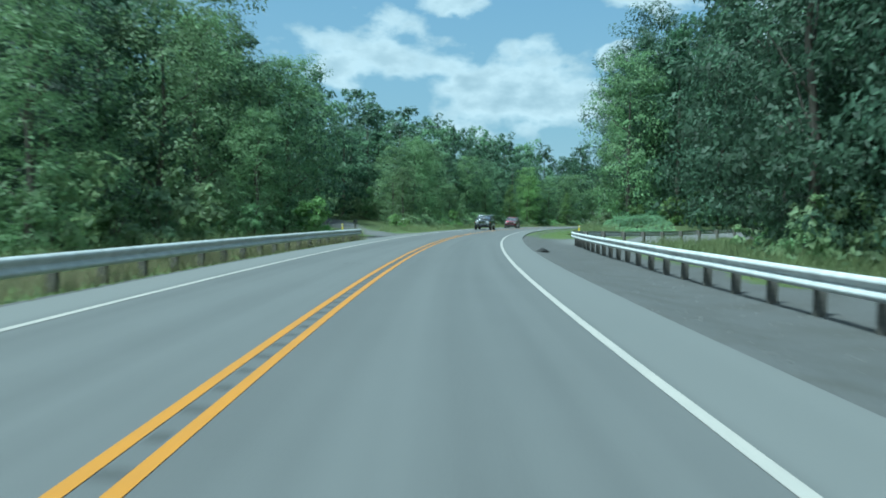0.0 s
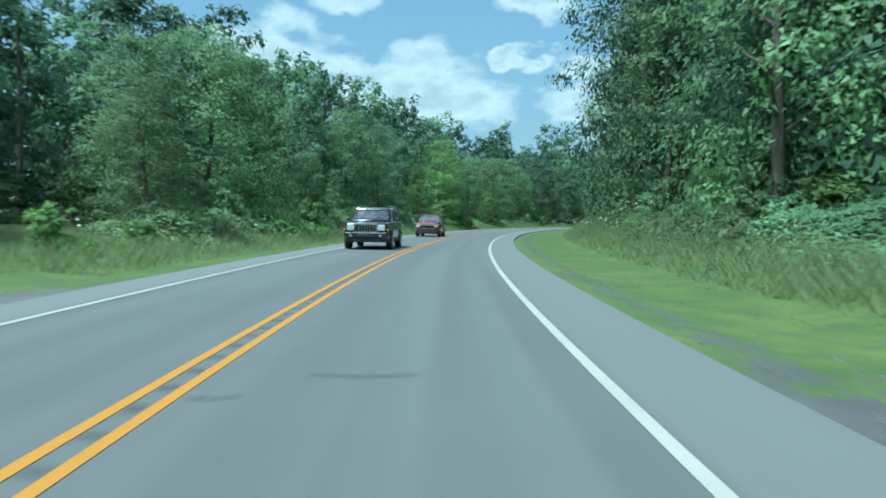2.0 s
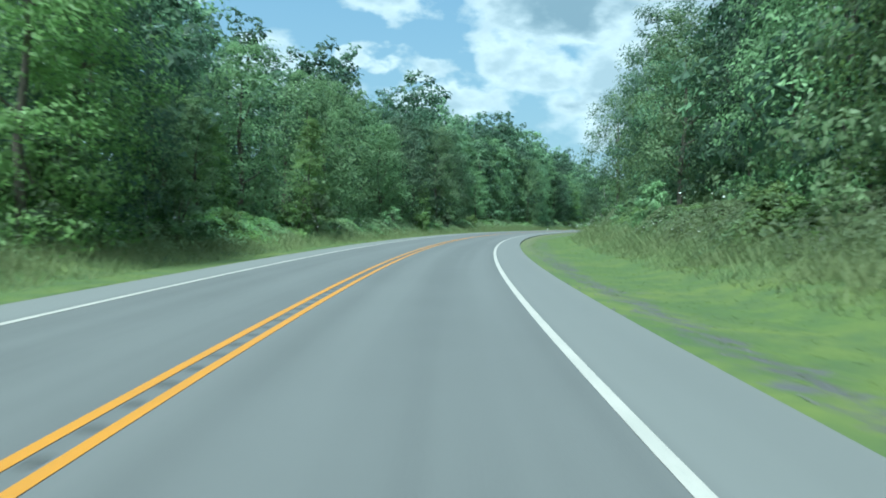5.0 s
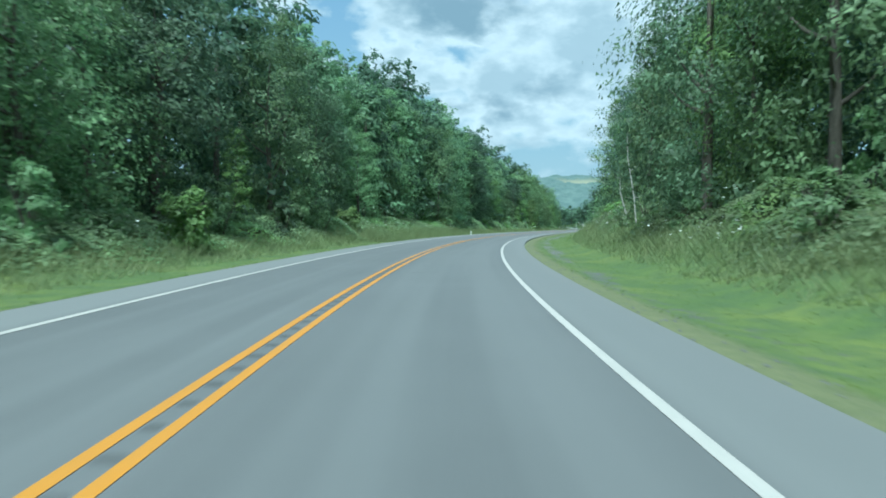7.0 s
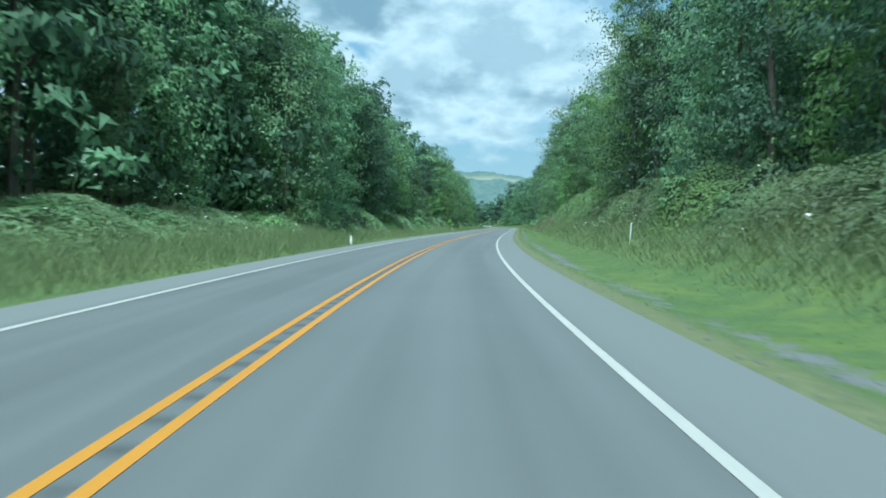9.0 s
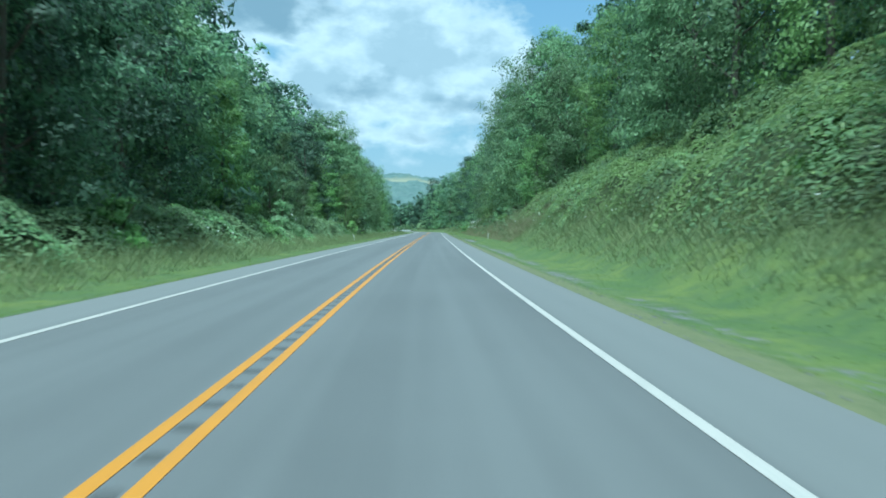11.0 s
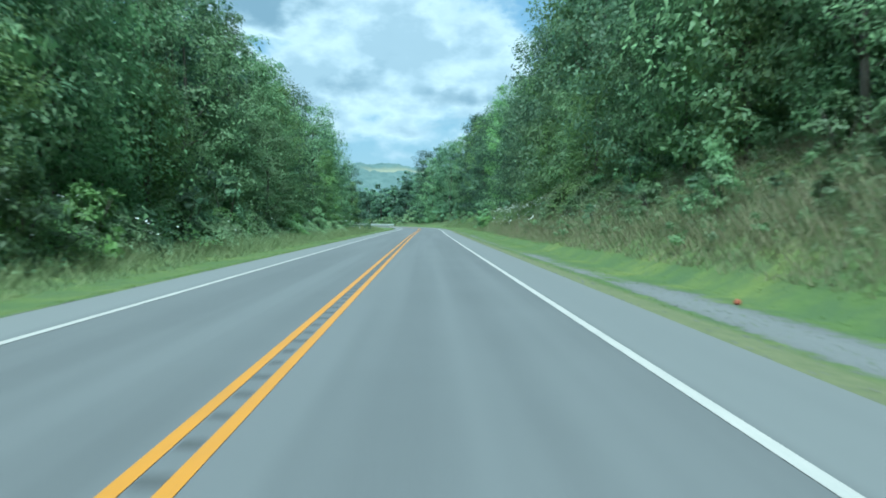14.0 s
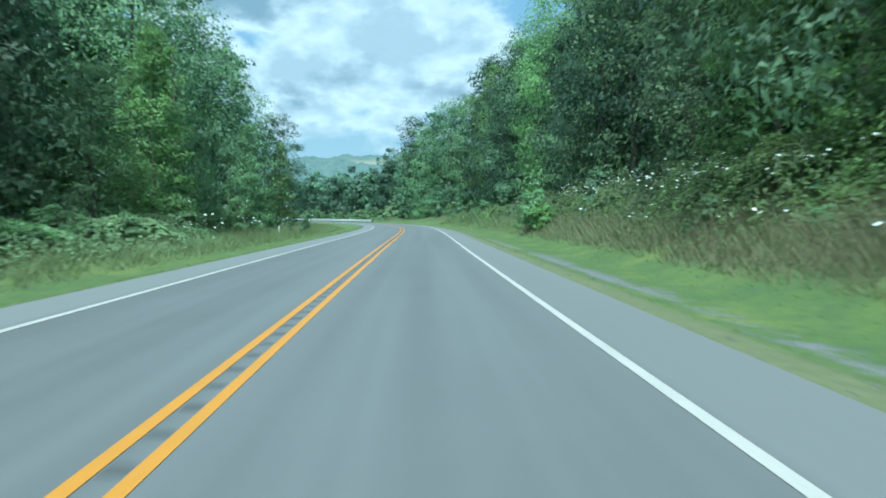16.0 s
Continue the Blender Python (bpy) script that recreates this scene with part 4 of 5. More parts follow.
FLOWER_SPOTS = patches([(_f.uniform(70, 520), _f.uniform(-9.3, -7.6)) for _ in range(70)], 7, 1.2, 0.4)
FLOWER_SPOTS += patches([(_f.uniform(90, 460), _f.uniform(9.0, 11.0)) for _ in range(60)], 6, 1.4, 0.5)
FLOWER_SPOTS += patches([(_f.uniform(452, 500), _f.uniform(10.4, 13.6)) for _ in range(60)], 12, 1.4, 0.9)
FLOWER_SPOTS += patches([(_f.uniform(88, 112), _f.uniform(10.4, 12.2)) for _ in range(14)], 9, 1.0, 0.5)
FLOWER_SPOTS += patches([(_f.uniform(255, 300), _f.uniform(-11.0, -6.5)) for _ in range(26)], 6, 1.2, 0.6)
flowers("wildflowers", "white umbels of wild carrot on the verges", FLOWER_SPOTS, 82)


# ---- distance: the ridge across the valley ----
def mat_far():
    m = Mat("haze_tinted_forest", 1.0)
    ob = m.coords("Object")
    # blue-green because the haze of distance is mixed into the tree colour
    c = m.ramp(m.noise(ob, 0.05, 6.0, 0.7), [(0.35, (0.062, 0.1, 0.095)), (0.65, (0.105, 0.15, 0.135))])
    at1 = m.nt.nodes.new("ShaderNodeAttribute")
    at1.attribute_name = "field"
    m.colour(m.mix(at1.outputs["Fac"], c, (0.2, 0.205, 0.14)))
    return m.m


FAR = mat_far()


def build_ridge():
    """A far hill whose lumpy surface is its tree crowns."""
    cx, cy, head = 1010.0, 1425.0, radians(-37.5)
    across, deep = np.array([math.cos(head), math.sin(head)]), np.array([-math.sin(head), math.cos(head)])
    ga = np.concatenate([np.arange(-1500, -420, 40), np.arange(-420, 420, 4.0), np.arange(420, 1501, 40)])
    gd = np.concatenate([np.arange(-420, 40, 7.0), np.arange(40, 421, 38)])
    a, d = np.meshgrid(ga, gd, indexing="ij")
    crest = 85 + 9 * np.sin(a / 210 + 2.2) + 6 * np.sin(a / 83 + 0.7) - 40 * smooth(60, 420, a)
    z = -8 + (crest + 8) * np.clip(1 - (np.abs(d) / 420) ** 1.6, 0, 1)
    field = smooth(0.3, 0.6, np.exp(-((a - 70) / 75) ** 2 - ((d + 105) / 38) ** 2)) * 0.9
    rng = np.random.default_rng(91)
    knots = rng.uniform(0, 1, (400, 200))

    def bumps(cell):
        p, q = (a + 1500) / cell, (d + 420) / cell
        i, j = p.astype(int) % 390, q.astype(int) % 190
        fp, fq = p - p.astype(int), q - q.astype(int)
        return (knots[i, j] * (1 - fp) + knots[i + 1, j] * fp) * (1 - fq) + (knots[i, j + 1] * (1 - fp) + knots[i + 1, j + 1] * fp) * fq

    z += (9 * bumps(23.0) ** 2 + 6 * bumps(9.0) + 3 * rng.uniform(0, 1, z.shape)) * (1 - field)
    v = np.stack([cx + a * across[0] + d * deep[0], cy + a * across[1] + d * deep[1], z], -1).reshape(-1, 3)
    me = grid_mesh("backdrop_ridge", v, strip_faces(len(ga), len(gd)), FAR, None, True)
    at1 = me.attributes.new("field", "FLOAT", "POINT")
    at1.data.foreach_set("value", field.ravel().astype(np.float32))
    tagged(new("backdrop_ridge", me), "wooded ridge in a haze-tinted colour, with a pale pasture", "hill", kind="structure")


build_ridge()

# ---- small builders ----
def box_bm(size, at_=(0, 0, 0), bevel=0.01, seg=1):
    bm = bmesh.new()
    bmesh.ops.create_cube(bm, size=1.0, matrix=Matrix.Translation(at_) @ Matrix.Diagonal((*size, 1)))
    if bevel:
        bmesh.ops.bevel(bm, geom=list(bm.edges), offset=bevel, segments=seg, affect="EDGES", profile=0.5)
    return bm


def ring_bm(profile, sides, axis="X", caps=True):
    """A body of revolution from (radius, along) pairs about an axis."""
    bm = bmesh.new()
    rings = []
    for r, a in profile:
        ring = []
        for k in range(sides):
            w = 2 * math.pi * k / sides
            c, s = r * math.cos(w), r * math.sin(w)
            ring.append(bm.verts.new((a, c, s) if axis == "X" else (c, s, a)))
        rings.append(ring)
    for p, q in zip(rings, rings[1:]):
        for k in range(sides):
            bm.faces.new((p[k], p[(k + 1) % sides], q[(k + 1) % sides], q[k]))
    if caps:
        bm.faces.new(rings[0][::-1])
        bm.faces.new(rings[-1])
    bmesh.ops.recalc_face_normals(bm, faces=bm.faces)
    for f in bm.faces:
        f.smooth = len(f.verts) == 4
    return bm


def mat_simple(name, base, rough, metal=0.0, var=0.15, scale=6.0, coat=0.0):
    m = Mat(name, rough, metal)
    lo, hi = tuple(c * (1 - var) for c in base), tuple(min(1, c * (1 + var)) for c in base)
    nz = m.noise(m.coords("Object"), scale, 5.0, 0.65)
    m.colour(m.ramp(nz, [(0.3, lo), (0.7, hi)]))
    m.link(m.ramp(nz, [(0.3, max(0.02, rough - 0.08)), (0.7, min(1, rough + 0.1))]), m.b.inputs["Roughness"])
    m.b.inputs["Coat Weight"].default_value = coat
    return m.m


GALVANISED = mat_simple("galvanised_steel", (0.56, 0.575, 0.575), 0.72, 0.15, 0.2, 3.0)
# weathered wood, its base halved to hold the shade under the beam
POST_WOOD = mat_simple("weathered_shaded_post", (0.12, 0.113, 0.1), 0.9, 0.0, 0.35, 9.0)
YELLOW_PLASTIC = mat_simple("yellow_plastic", (0.75, 0.6, 0.03), 0.5, 0.0, 0.1)
WHITE_PLASTIC = mat_simple("white_plastic", (0.75, 0.76, 0.74), 0.5, 0.0, 0.08)
BLACK_METAL = mat_simple("black_metal", (0.02, 0.022, 0.022), 0.45, 0.3, 0.2)
RUBBER = mat_simple("rubber", (0.022, 0.022, 0.022), 0.85, 0.0, 0.25)
GROOVE = mat_simple("milled_groove", (0.066, 0.067, 0.066), 0.9, 0.0, 0.3, 25.0)
DARK_PATCH = mat_simple("dark_asphalt", (0.045, 0.047, 0.047), 0.9, 0.0, 0.25, 20.0)

# ---- guardrails ----
W_PROFILE = [(0.0, -0.178), (0.02, -0.17), (0.075, -0.13), (0.083, -0.1), (0.075, -0.072), (0.012, -0.022), (0.0, 0.0), (0.012, 0.022), (0.075, 0.072), (0.083, 0.1), (0.075, 0.13), (0.02, 0.17), (0.0, 0.178)]


def world_path(points, step):
    """Places every step metres along a line given in s, u."""
    pts = []
    for (s0, u0), (s1, u1) in zip(points, points[1:]):
        n = max(2, int(math.hypot(s1 - s0, u1 - u0) / 0.25))
        for i in range(n):
            k = i / n
            pts.append((s0 + k * (s1 - s0), u0 + k * (u1 - u0)))
    pts.append(points[-1])
    s, u = np.array(pts).T
    x, y = plan(s, u)
    d = np.concatenate([[0], np.cumsum(np.hypot(np.diff(x), np.diff(y)))])
    at_d = np.arange(0, d[-1], step)
    return np.interp(at_d, d, x), np.interp(at_d, d, y), np.interp(at_d, d, s), np.interp(at_d, d, u), d[-1]


def guardrail(points, face, top, label, spacing=1.905, post_len=0.95, rubbing=0.0):
    """A W-beam rail on posts along s, u points. face: +1 when the beam faces left of the way along, -1 right. top: height of the beam's top over the land."""
    rail = new("guardrail")
    x, y, s, u, length = world_path(points, spacing / 4)
    z = land(s, u) + top - 0.156
    # smooth out the bumps of the land
    z = np.convolve(np.pad(z, 12, mode="edge"), np.ones(25) / 25, mode="valid")
    tx, ty = np.gradient(x), np.gradient(y)
    ln = np.hypot(tx, ty)
    tx, ty = tx / ln, ty / ln
    nx, ny = -ty * face, tx * face
    per = 8
    post = box_bm((0.15, 0.18, post_len), (0, 0, -post_len / 2), 0.012)
    post_me = bpy.data.meshes.new("post")
    post.to_mesh(post_me)
    post.free()
    post_me.materials.append(POST_WOOD)
    block = box_bm((0.15, 0.14, 0.34), (0, 0, 0), 0.012)
    block_me = bpy.data.meshes.new("blockout")
    block.to_mesh(block_me)
    block.free()
    block_me.materials.append(POST_WOOD)
    bolt = ring_bm([(0.022, 0.0), (0.022, 0.012), (0.012, 0.02)], 8, "X")
    bolt_me = bpy.data.meshes.new("bolt")
    bolt.to_mesh(bolt_me)
    bolt.free()
    bolt_me.materials.append(GALVANISED)
    prof = np.array(W_PROFILE)
    for i0 in range(0, len(x) - 1, per):
        i1 = min(i0 + per, len(x) - 1)
        idx = np.arange(i0, i1 + 1)
        lap = 0.004 * ((i0 // per) % 2)
        front = np.stack([np.stack([x[idx] + nx[idx] * (o + lap), y[idx] + ny[idx] * (o + lap), z[idx] + h], -1) for o, h in prof], 1)
        back = np.stack([np.stack([x[idx] + nx[idx] * (o + lap - 0.004), y[idx] + ny[idx] * (o + lap - 0.004), z[idx] + h], -1) for o, h in prof], 1)
        k, n = len(prof), len(idx)
        f = strip_faces(n, k)
        rim = []
        for r in range(n - 1):
            for c in (0, k - 1):
                rim.append((r * k + c, (r + 1) * k + c, n * k + (r + 1) * k + c, n * k + r * k + c))
        me = grid_mesh("beam", np.concatenate([front.reshape(-1, 3), back.reshape(-1, 3)]), np.concatenate([f, f + n * k, np.array(rim)]), GALVANISED, None, True)
        part("beam", me, None, rail)
    for i in range(0, len(x), 4):
        ang = math.atan2(ny[i], nx[i])
        for me, off, dz, kind in ((post_me, -0.23, 0.13, "post"), (block_me, -0.075, 0.0, "blockout"), (bolt_me, 0.012, 0.0, "bolt")):
            ob = new(kind, me)
            rot = pose(0, 0, 0, 0, 0, math.degrees(ang) - (0 if kind == "bolt" else 90))
            ob.matrix_basis = Matrix.Translation((x[i] + nx[i] * off, y[i] + ny[i] * off, z[i] + dz)) @ rot
            ob.parent = rail
    return tagged(rail, label, "guardrail", "guardrails")


guardrail([(-30, 7.72), (40, 7.72), (48, 7.74), (50, 7.95), (51, 8.5), (52.4, 9.8), (58, 17.0), (64, 25.0), (68, 30.0)], 1, 0.82, "galvanised steel guardrail on weathered posts, bent round at a side lane")
guardrail([(-30, -5.35), (30, -5.35), (45.6, -5.45)], -1, 0.72, "galvanised steel guardrail ending beside a gravel drive")
guardrail([(591, 6.4), (620, 6.4), (700, 6.4)], 1, 0.75, "galvanised steel guardrail round the outside of a far bend")


# ---- markers beside the road ----
def marker(s, u, height, width, mat, label, lean=0.0, name="delineator_post", cap=None):
    post = new(name)
    x, y = plan(s, u)
    post.matrix_basis = pose(float(x), float(y), float(land(s, u)), 0, lean, math.degrees(heading(s)))
    part("stake", box_bm((width, 0.03, height + 0.25), (0, 0, height / 2 - 0.125), 0.008), mat, post)
    if cap:
        part("reflector", box_bm((width * 0.7, 0.01, 0.1), (0, -0.021, height - 0.1), 0.003), cap, post, "small reflector plate")
    return tagged(post, label, "marker post", "marker posts")


REFLECTOR = mat_simple("reflector", (0.6, 0.62, 0.6), 0.25, 0.2, 0.1)
marker(51.6, 8.35, 1.25, 0.1, YELLOW_PLASTIC, "tall yellow plastic delineator post behind the guardrail", 4.0, cap=REFLECTOR)
marker(44.8, -6.4, 1.05, 0.09, YELLOW_PLASTIC, "tall yellow plastic delineator post behind the guardrail", -5.0, cap=REFLECTOR)
marker(396.8, 8.3, 0.75, 0.045, WHITE_PLASTIC, "thin white marker stake in the grass", 0.0, "marker_stake", REFLECTOR)
marker(391.0, -7.1, 0.8, 0.04, WHITE_PLASTIC, "leaning white marker stake in the grass", -14.0, "marker_stake")
marker(502.8, -8.9, 0.75, 0.09, WHITE_PLASTIC, "short white marker stake beside a plant bed", 0.0, "marker_stake")
marker(297.0, -5.6, 0.6, 0.12, WHITE_PLASTIC, "low pale marker stake at the road's edge", 0.0, "marker_stake", REFLECTOR)
marker(288.0, 9.6, 1.0, 0.05, WHITE_PLASTIC, "white marker stake among weeds", 3.0, "marker_stake")


def mailbox(s, u):
    box = new("mailbox")
    x, y = plan(s, u)
    box.matrix_basis = pose(float(x), float(y), float(land(s, u)), 0, 0, math.degrees(heading(s)))
    part("post", box_bm((0.1, 0.1, 1.2), (0, 0, 0.5), 0.01), POST_WOOD, box)
    bm = bmesh.new()
    prof = [(-0.085, 0)] + [(0.085 * math.cos(a), 0.12 + 0.085 * math.sin(a)) for a in np.linspace(math.pi, 0, 9)] + [(0.085, 0)]
    for yy in (-0.26, 0.26):
        for a, b in prof:
            bm.verts.new((a, yy, 1.1 + b))
    bm.verts.ensure_lookup_table()
    n = len(prof)
    for i in range(n):
        j = (i + 1) % n
        bm.faces.new((bm.verts[i], bm.verts[j], bm.verts[n + j], bm.verts[n + i]))
    bm.faces.new([bm.verts[i] for i in range(n)][::-1])
    bm.faces.new([bm.verts[n + i] for i in range(n)])
    bmesh.ops.recalc_face_normals(bm, faces=bm.faces)
    part("box", bm, BLACK_METAL, box, "black metal letter box")
    part("flag", box_bm((0.012, 0.1, 0.16), (0.1, -0.08, 1.25), 0.003), BLACK_METAL, box)
    return tagged(box, "black mailbox on a wooden post by the drive", "mailbox")


mailbox(47.6, -6.3)


# ---- worn places in the road ----
def flat_patch(name, s, u, w, l, seed, label, parent):
    """A ragged thin strip lying on the road."""
    rng = np.random.default_rng(seed)
    n = 24
    k = np.linspace(-1, 1, n)
    mid = np.cumsum(rng.normal(size=n)) * 0.012
    half = l / 2 * (0.5 + rng.uniform(0, 0.8, n)) * (1 - 0.8 * np.abs(k) ** 4)
    a = [plan(s + mid[i] + half[i], u + k[i] * w / 2) for i in range(n)]
    b = [plan(s + mid[i] - half[i], u + k[i] * w / 2) for i in range(n)]
    v = [(x, y, 0.0045) for x, y in a] + [(x, y, 0.0045) for x, y in b]
    f = [(i, i + 1, n + i + 1, n + i) for i in range(n - 1)]
    return part(name, grid_mesh(name, np.array(v, float), np.array(f), DARK_PATCH), None, parent, label)


for i, (s, u, w, l) in enumerate([(19.8, -1.05, 0.9, 0.06), (19.95, 0.56, 0.65, 0.06), (247.8, -1.55, 0.65, 0.07), (244.4, -1.35, 0.9, 0.06), (244.7, 0.55, 0.75, 0.06), (43.0, 0.8, 7.0, 0.06), (61.2, 0.42, 0.4, 0.07), (62.0, 1.4, 1.0, 0.05), (89.7, 0.9, 1.4, 0.06), (89.4, -1.4, 1.0, 0.06), (122.4, 1.2, 6.0, 0.05),
                                  (215.3, -1.0, 5.5, 0.028), (215.2, 0.9, 1.0, 0.035), (215.3, 2.2, 0.5, 0.04), (329.0, -1.85, 0.5, 0.07), (357.05, 1.68, 0.35, 0.08), (357.4, 4.0, 0.6, 0.05), (384.3, -1.62, 0.8, 0.05), (384.57, -0.6, 0.7, 0.05), (384.75, 1.73, 1.22, 0.05),
                                  (160.0, 1.0, 6.0, 0.05), (290.0, 1.5, 5.0, 0.05), (430.0, 1.0, 5.5, 0.04), (470.0, 0.0, 6.0, 0.05)]):
    flat_patch("crack", s, u, w, l * 0.6, 300 + i, "", road)


def rumble():
    """Milled grooves between the centre lines."""
    rng = np.random.default_rng(7)
    vs, fs = [], []
    for i, s in enumerate(np.arange(-5, 560, 0.61)):
        l, w = 0.08 * rng.uniform(0.7, 1.2), 0.072 * rng.uniform(0.75, 1.05)
        du = rng.uniform(-0.006, 0.006)
        o = len(vs)
        for a, b in ((-1, -0.7), (-0.6, -1), (0.6, -1), (1, -0.7), (1, 0.7), (0.6, 1), (-0.6, 1), (-1, 0.7)):
            x, y = plan(s + b * l, du + a * w)
            vs.append((x, y, 0.003))
        fs.append(tuple(range(o, o + 8)))
    return tagged(part("rumble_strip", grid_mesh("rumble_strip", np.array(vs, float), np.array(fs), GROOVE), None, road, "row of dark milled grooves between the lines"), kind="stuff")


rumble()


def scrap(s, u):
    """A torn piece of tyre lying on the gravel."""
    bm = bmesh.new()
    bmesh.ops.create_icosphere(bm, subdivisions=3, radius=1.0)
    for v in bm.verts:
        n = noise.noise(v.co * 2.1) * 0.25
        v.co = Vector((v.co.x * (0.36 + n * 0.3), v.co.y * 0.17, max(0.0, v.co.z * (0.13 + 0.06 * math.cos(v.co.x * 3)) + n * 0.12)))
    for f in bm.faces:
        f.smooth = True
    me = bpy.data.meshes.new("tyre_scrap")
    bm.to_mesh(me)
    bm.free()
    me.materials.append(RUBBER)
    ob = new("tyre_scrap", me)
    x, y = plan(s, u)
    ob.matrix_basis = pose(float(x), float(y), float(land(s, u)) - 0.01, 0, 0, 20)
    return tagged(ob, "dark torn tyre scrap lying on the gravel edge", "tyre scrap")


scrap(31.9, 5.05)


def crumpled_bag(s, u):
    """A scrap of orange plastic in the grass."""
    bm = bmesh.new()
    bmesh.ops.create_icosphere(bm, subdivisions=3, radius=1.0)
    for v in bm.verts:
        n = noise.noise(v.co * 2.7) * 0.35 + noise.noise(v.co * 6.0) * 0.15
        v.co = Vector((v.co.x * 0.09, v.co.y * 0.065, max(-0.02, v.co.z * 0.055 + 0.035))) * (1 + n)
    me = bpy.data.meshes.new("plastic_bag")
    bm.to_mesh(me)
    bm.free()
    me.materials.append(mat_simple("orange_plastic", (0.3, 0.085, 0.04), 0.6, 0.0, 0.25, 20.0))
    ob = new("plastic_bag", me)
    x, y = plan(s, u)
    ob.matrix_basis = pose(float(x), float(y), float(land(s, u)) + 0.01, 0, 0, 35)
    return tagged(ob, "crumpled orange plastic bag lying in the grass", "litter")


crumpled_bag(406.0, 7.26)


def fallen_branch(s, u):
    """A pale broken branch lying on the bank."""
    branch = new("fallen_branch")
    x, y = plan(s, u)
    branch.matrix_basis = pose(float(x), float(y), float(land(s, u)) + 0.45, 0, 0, math.degrees(heading(s)))
    pts = [(0, 0, 0), (0.6, 0.1, 0.3), (1.3, 0.05, 0.62), (2.0, 0.15, 1.0)]
    v, f = joined([tube(pts, [0.06, 0.05, 0.04, 0.02], 7), tube([pts[1], (0.9, 0.5, 0.55), (1.1, 0.8, 0.6)], [0.03, 0.02, 0.008], 5)])
    part("limb", grid_mesh("limb", v, f, PALE_BARK, None, True), None, branch)
    return tagged(branch, "bare pale broken branch lying on the weedy bank", "branch")


fallen_branch(406.5, 10.4)

# stones on the gravel beside the road: uncountable
def stones():
    rng = np.random.default_rng(17)
    base = np.array([(1, 0, 0), (-0.8, 0.3, 0), (0.1, 1, 0), (0, -0.9, 0.1), (0.1, 0.1, 0.75)])
    tri = np.array([(0, 2, 4), (2, 1, 4), (1, 3, 4), (3, 0, 4)])
    vs, fs = [], []
    for i in range(3200):
        if rng.random() < 0.45:
            s, u = rng.uniform(0, 70), rng.uniform(4.75, 8.5)
        elif rng.random() < 0.25:
            s, u = rng.uniform(47, 72), rng.uniform(-8, -4.3)
        else:
            s, u = rng.uniform(70, 480), 4.7 + abs(rng.normal()) * 0.6
        a, r = rng.uniform(0, 6.28), rng.uniform(0.012, 0.04)
        x, y = plan(s, u)
        rot = np.array([[math.cos(a), -math.sin(a), 0], [math.sin(a), math.cos(a), 0], [0, 0, 1]])
        vs.append((base * r) @ rot.T + np.array([x, y, land(s, u)]))
        fs.append(tri + 5 * i)
    tagged(new("stones", grid_mesh("stones", np.concatenate(vs), np.concatenate(fs), mat_simple("stone", (0.11, 0.11, 0.108), 0.9, 0.0, 0.5, 30.0))), "loose grey gravel stones", "gravel", kind="stuff")


stones()


# ---- bare pale stems at the wood's edge ----
def bare_tree(s, u, h, lean, seed):
    rng = np.random.default_rng(seed)
    tree = new("dead_tree")
    x, y = plan(s, u)
    tree.matrix_basis = pose(float(x), float(y), float(land(s, u)), 0, lean, math.degrees(heading(s)))
    out = [tube([(0, 0, -0.4), (0.05, 0, h * 0.35), (-0.1, 0.05, h * 0.7), (0.05, 0, h)], [0.065, 0.055, 0.036, 0.01], 7)]
    for _ in range(4):
        z = rng.uniform(0.3, 0.95) * h
        a, ln = rng.uniform(0, 6.28), rng.uniform(0.4, 1.0)
        d = np.array([math.cos(a), math.sin(a), rng.uniform(0.2, 0.9)]) * ln
        out.append(tube([(0, 0, z), (d[0] * 0.5, d[1] * 0.5, z + d[2] * 0.4), (d[0], d[1], z + d[2])], [0.018, 0.01, 0.004], 5))
    v, f = joined(out)
    part("trunk", grid_mesh("trunk", v, f, PALE_BARK, None, True), None, tree)
    return tagged(tree, "bare pale dead tree leaning at the wood's edge", "tree")


bare_tree(245.2, 11.8, 7.2, -7, 5)
bare_tree(250.0, 11.8, 4.0, -10, 6)

# ---- the two oncoming cars ----
def glass_mat():
    m = Mat("car_glass", 0.06)
    m.colour(m.ramp(m.noise(m.coords("Object"), 2.0), [(0.3, (0.016, 0.02, 0.022)), (0.7, (0.03, 0.036, 0.038))]))
    m.b.inputs["Specular IOR Level"].default_value, m.b.inputs["IOR"].default_value = 1.0, 3.4
    return m.m


CAR_GLASS = glass_mat()
CHROME = mat_simple("chrome", (0.75, 0.76, 0.77), 0.14, 1.0, 0.05)
LAMP_GLASS = mat_simple("lamp_glass", (0.62, 0.65, 0.66), 0.12, 0.35, 0.2, 14.0)
AMBER = mat_simple("amber_lens", (0.75, 0.2, 0.03), 0.25, 0.0, 0.1)
RED_LENS = mat_simple("red_lens", (0.4, 0.02, 0.02), 0.25, 0.0, 0.1)
CLADDING = mat_simple("grey_cladding", (0.035, 0.037, 0.04), 0.6, 0.0, 0.2)
ALLOY = mat_simple("alloy", (0.5, 0.51, 0.52), 0.3, 0.85, 0.12)


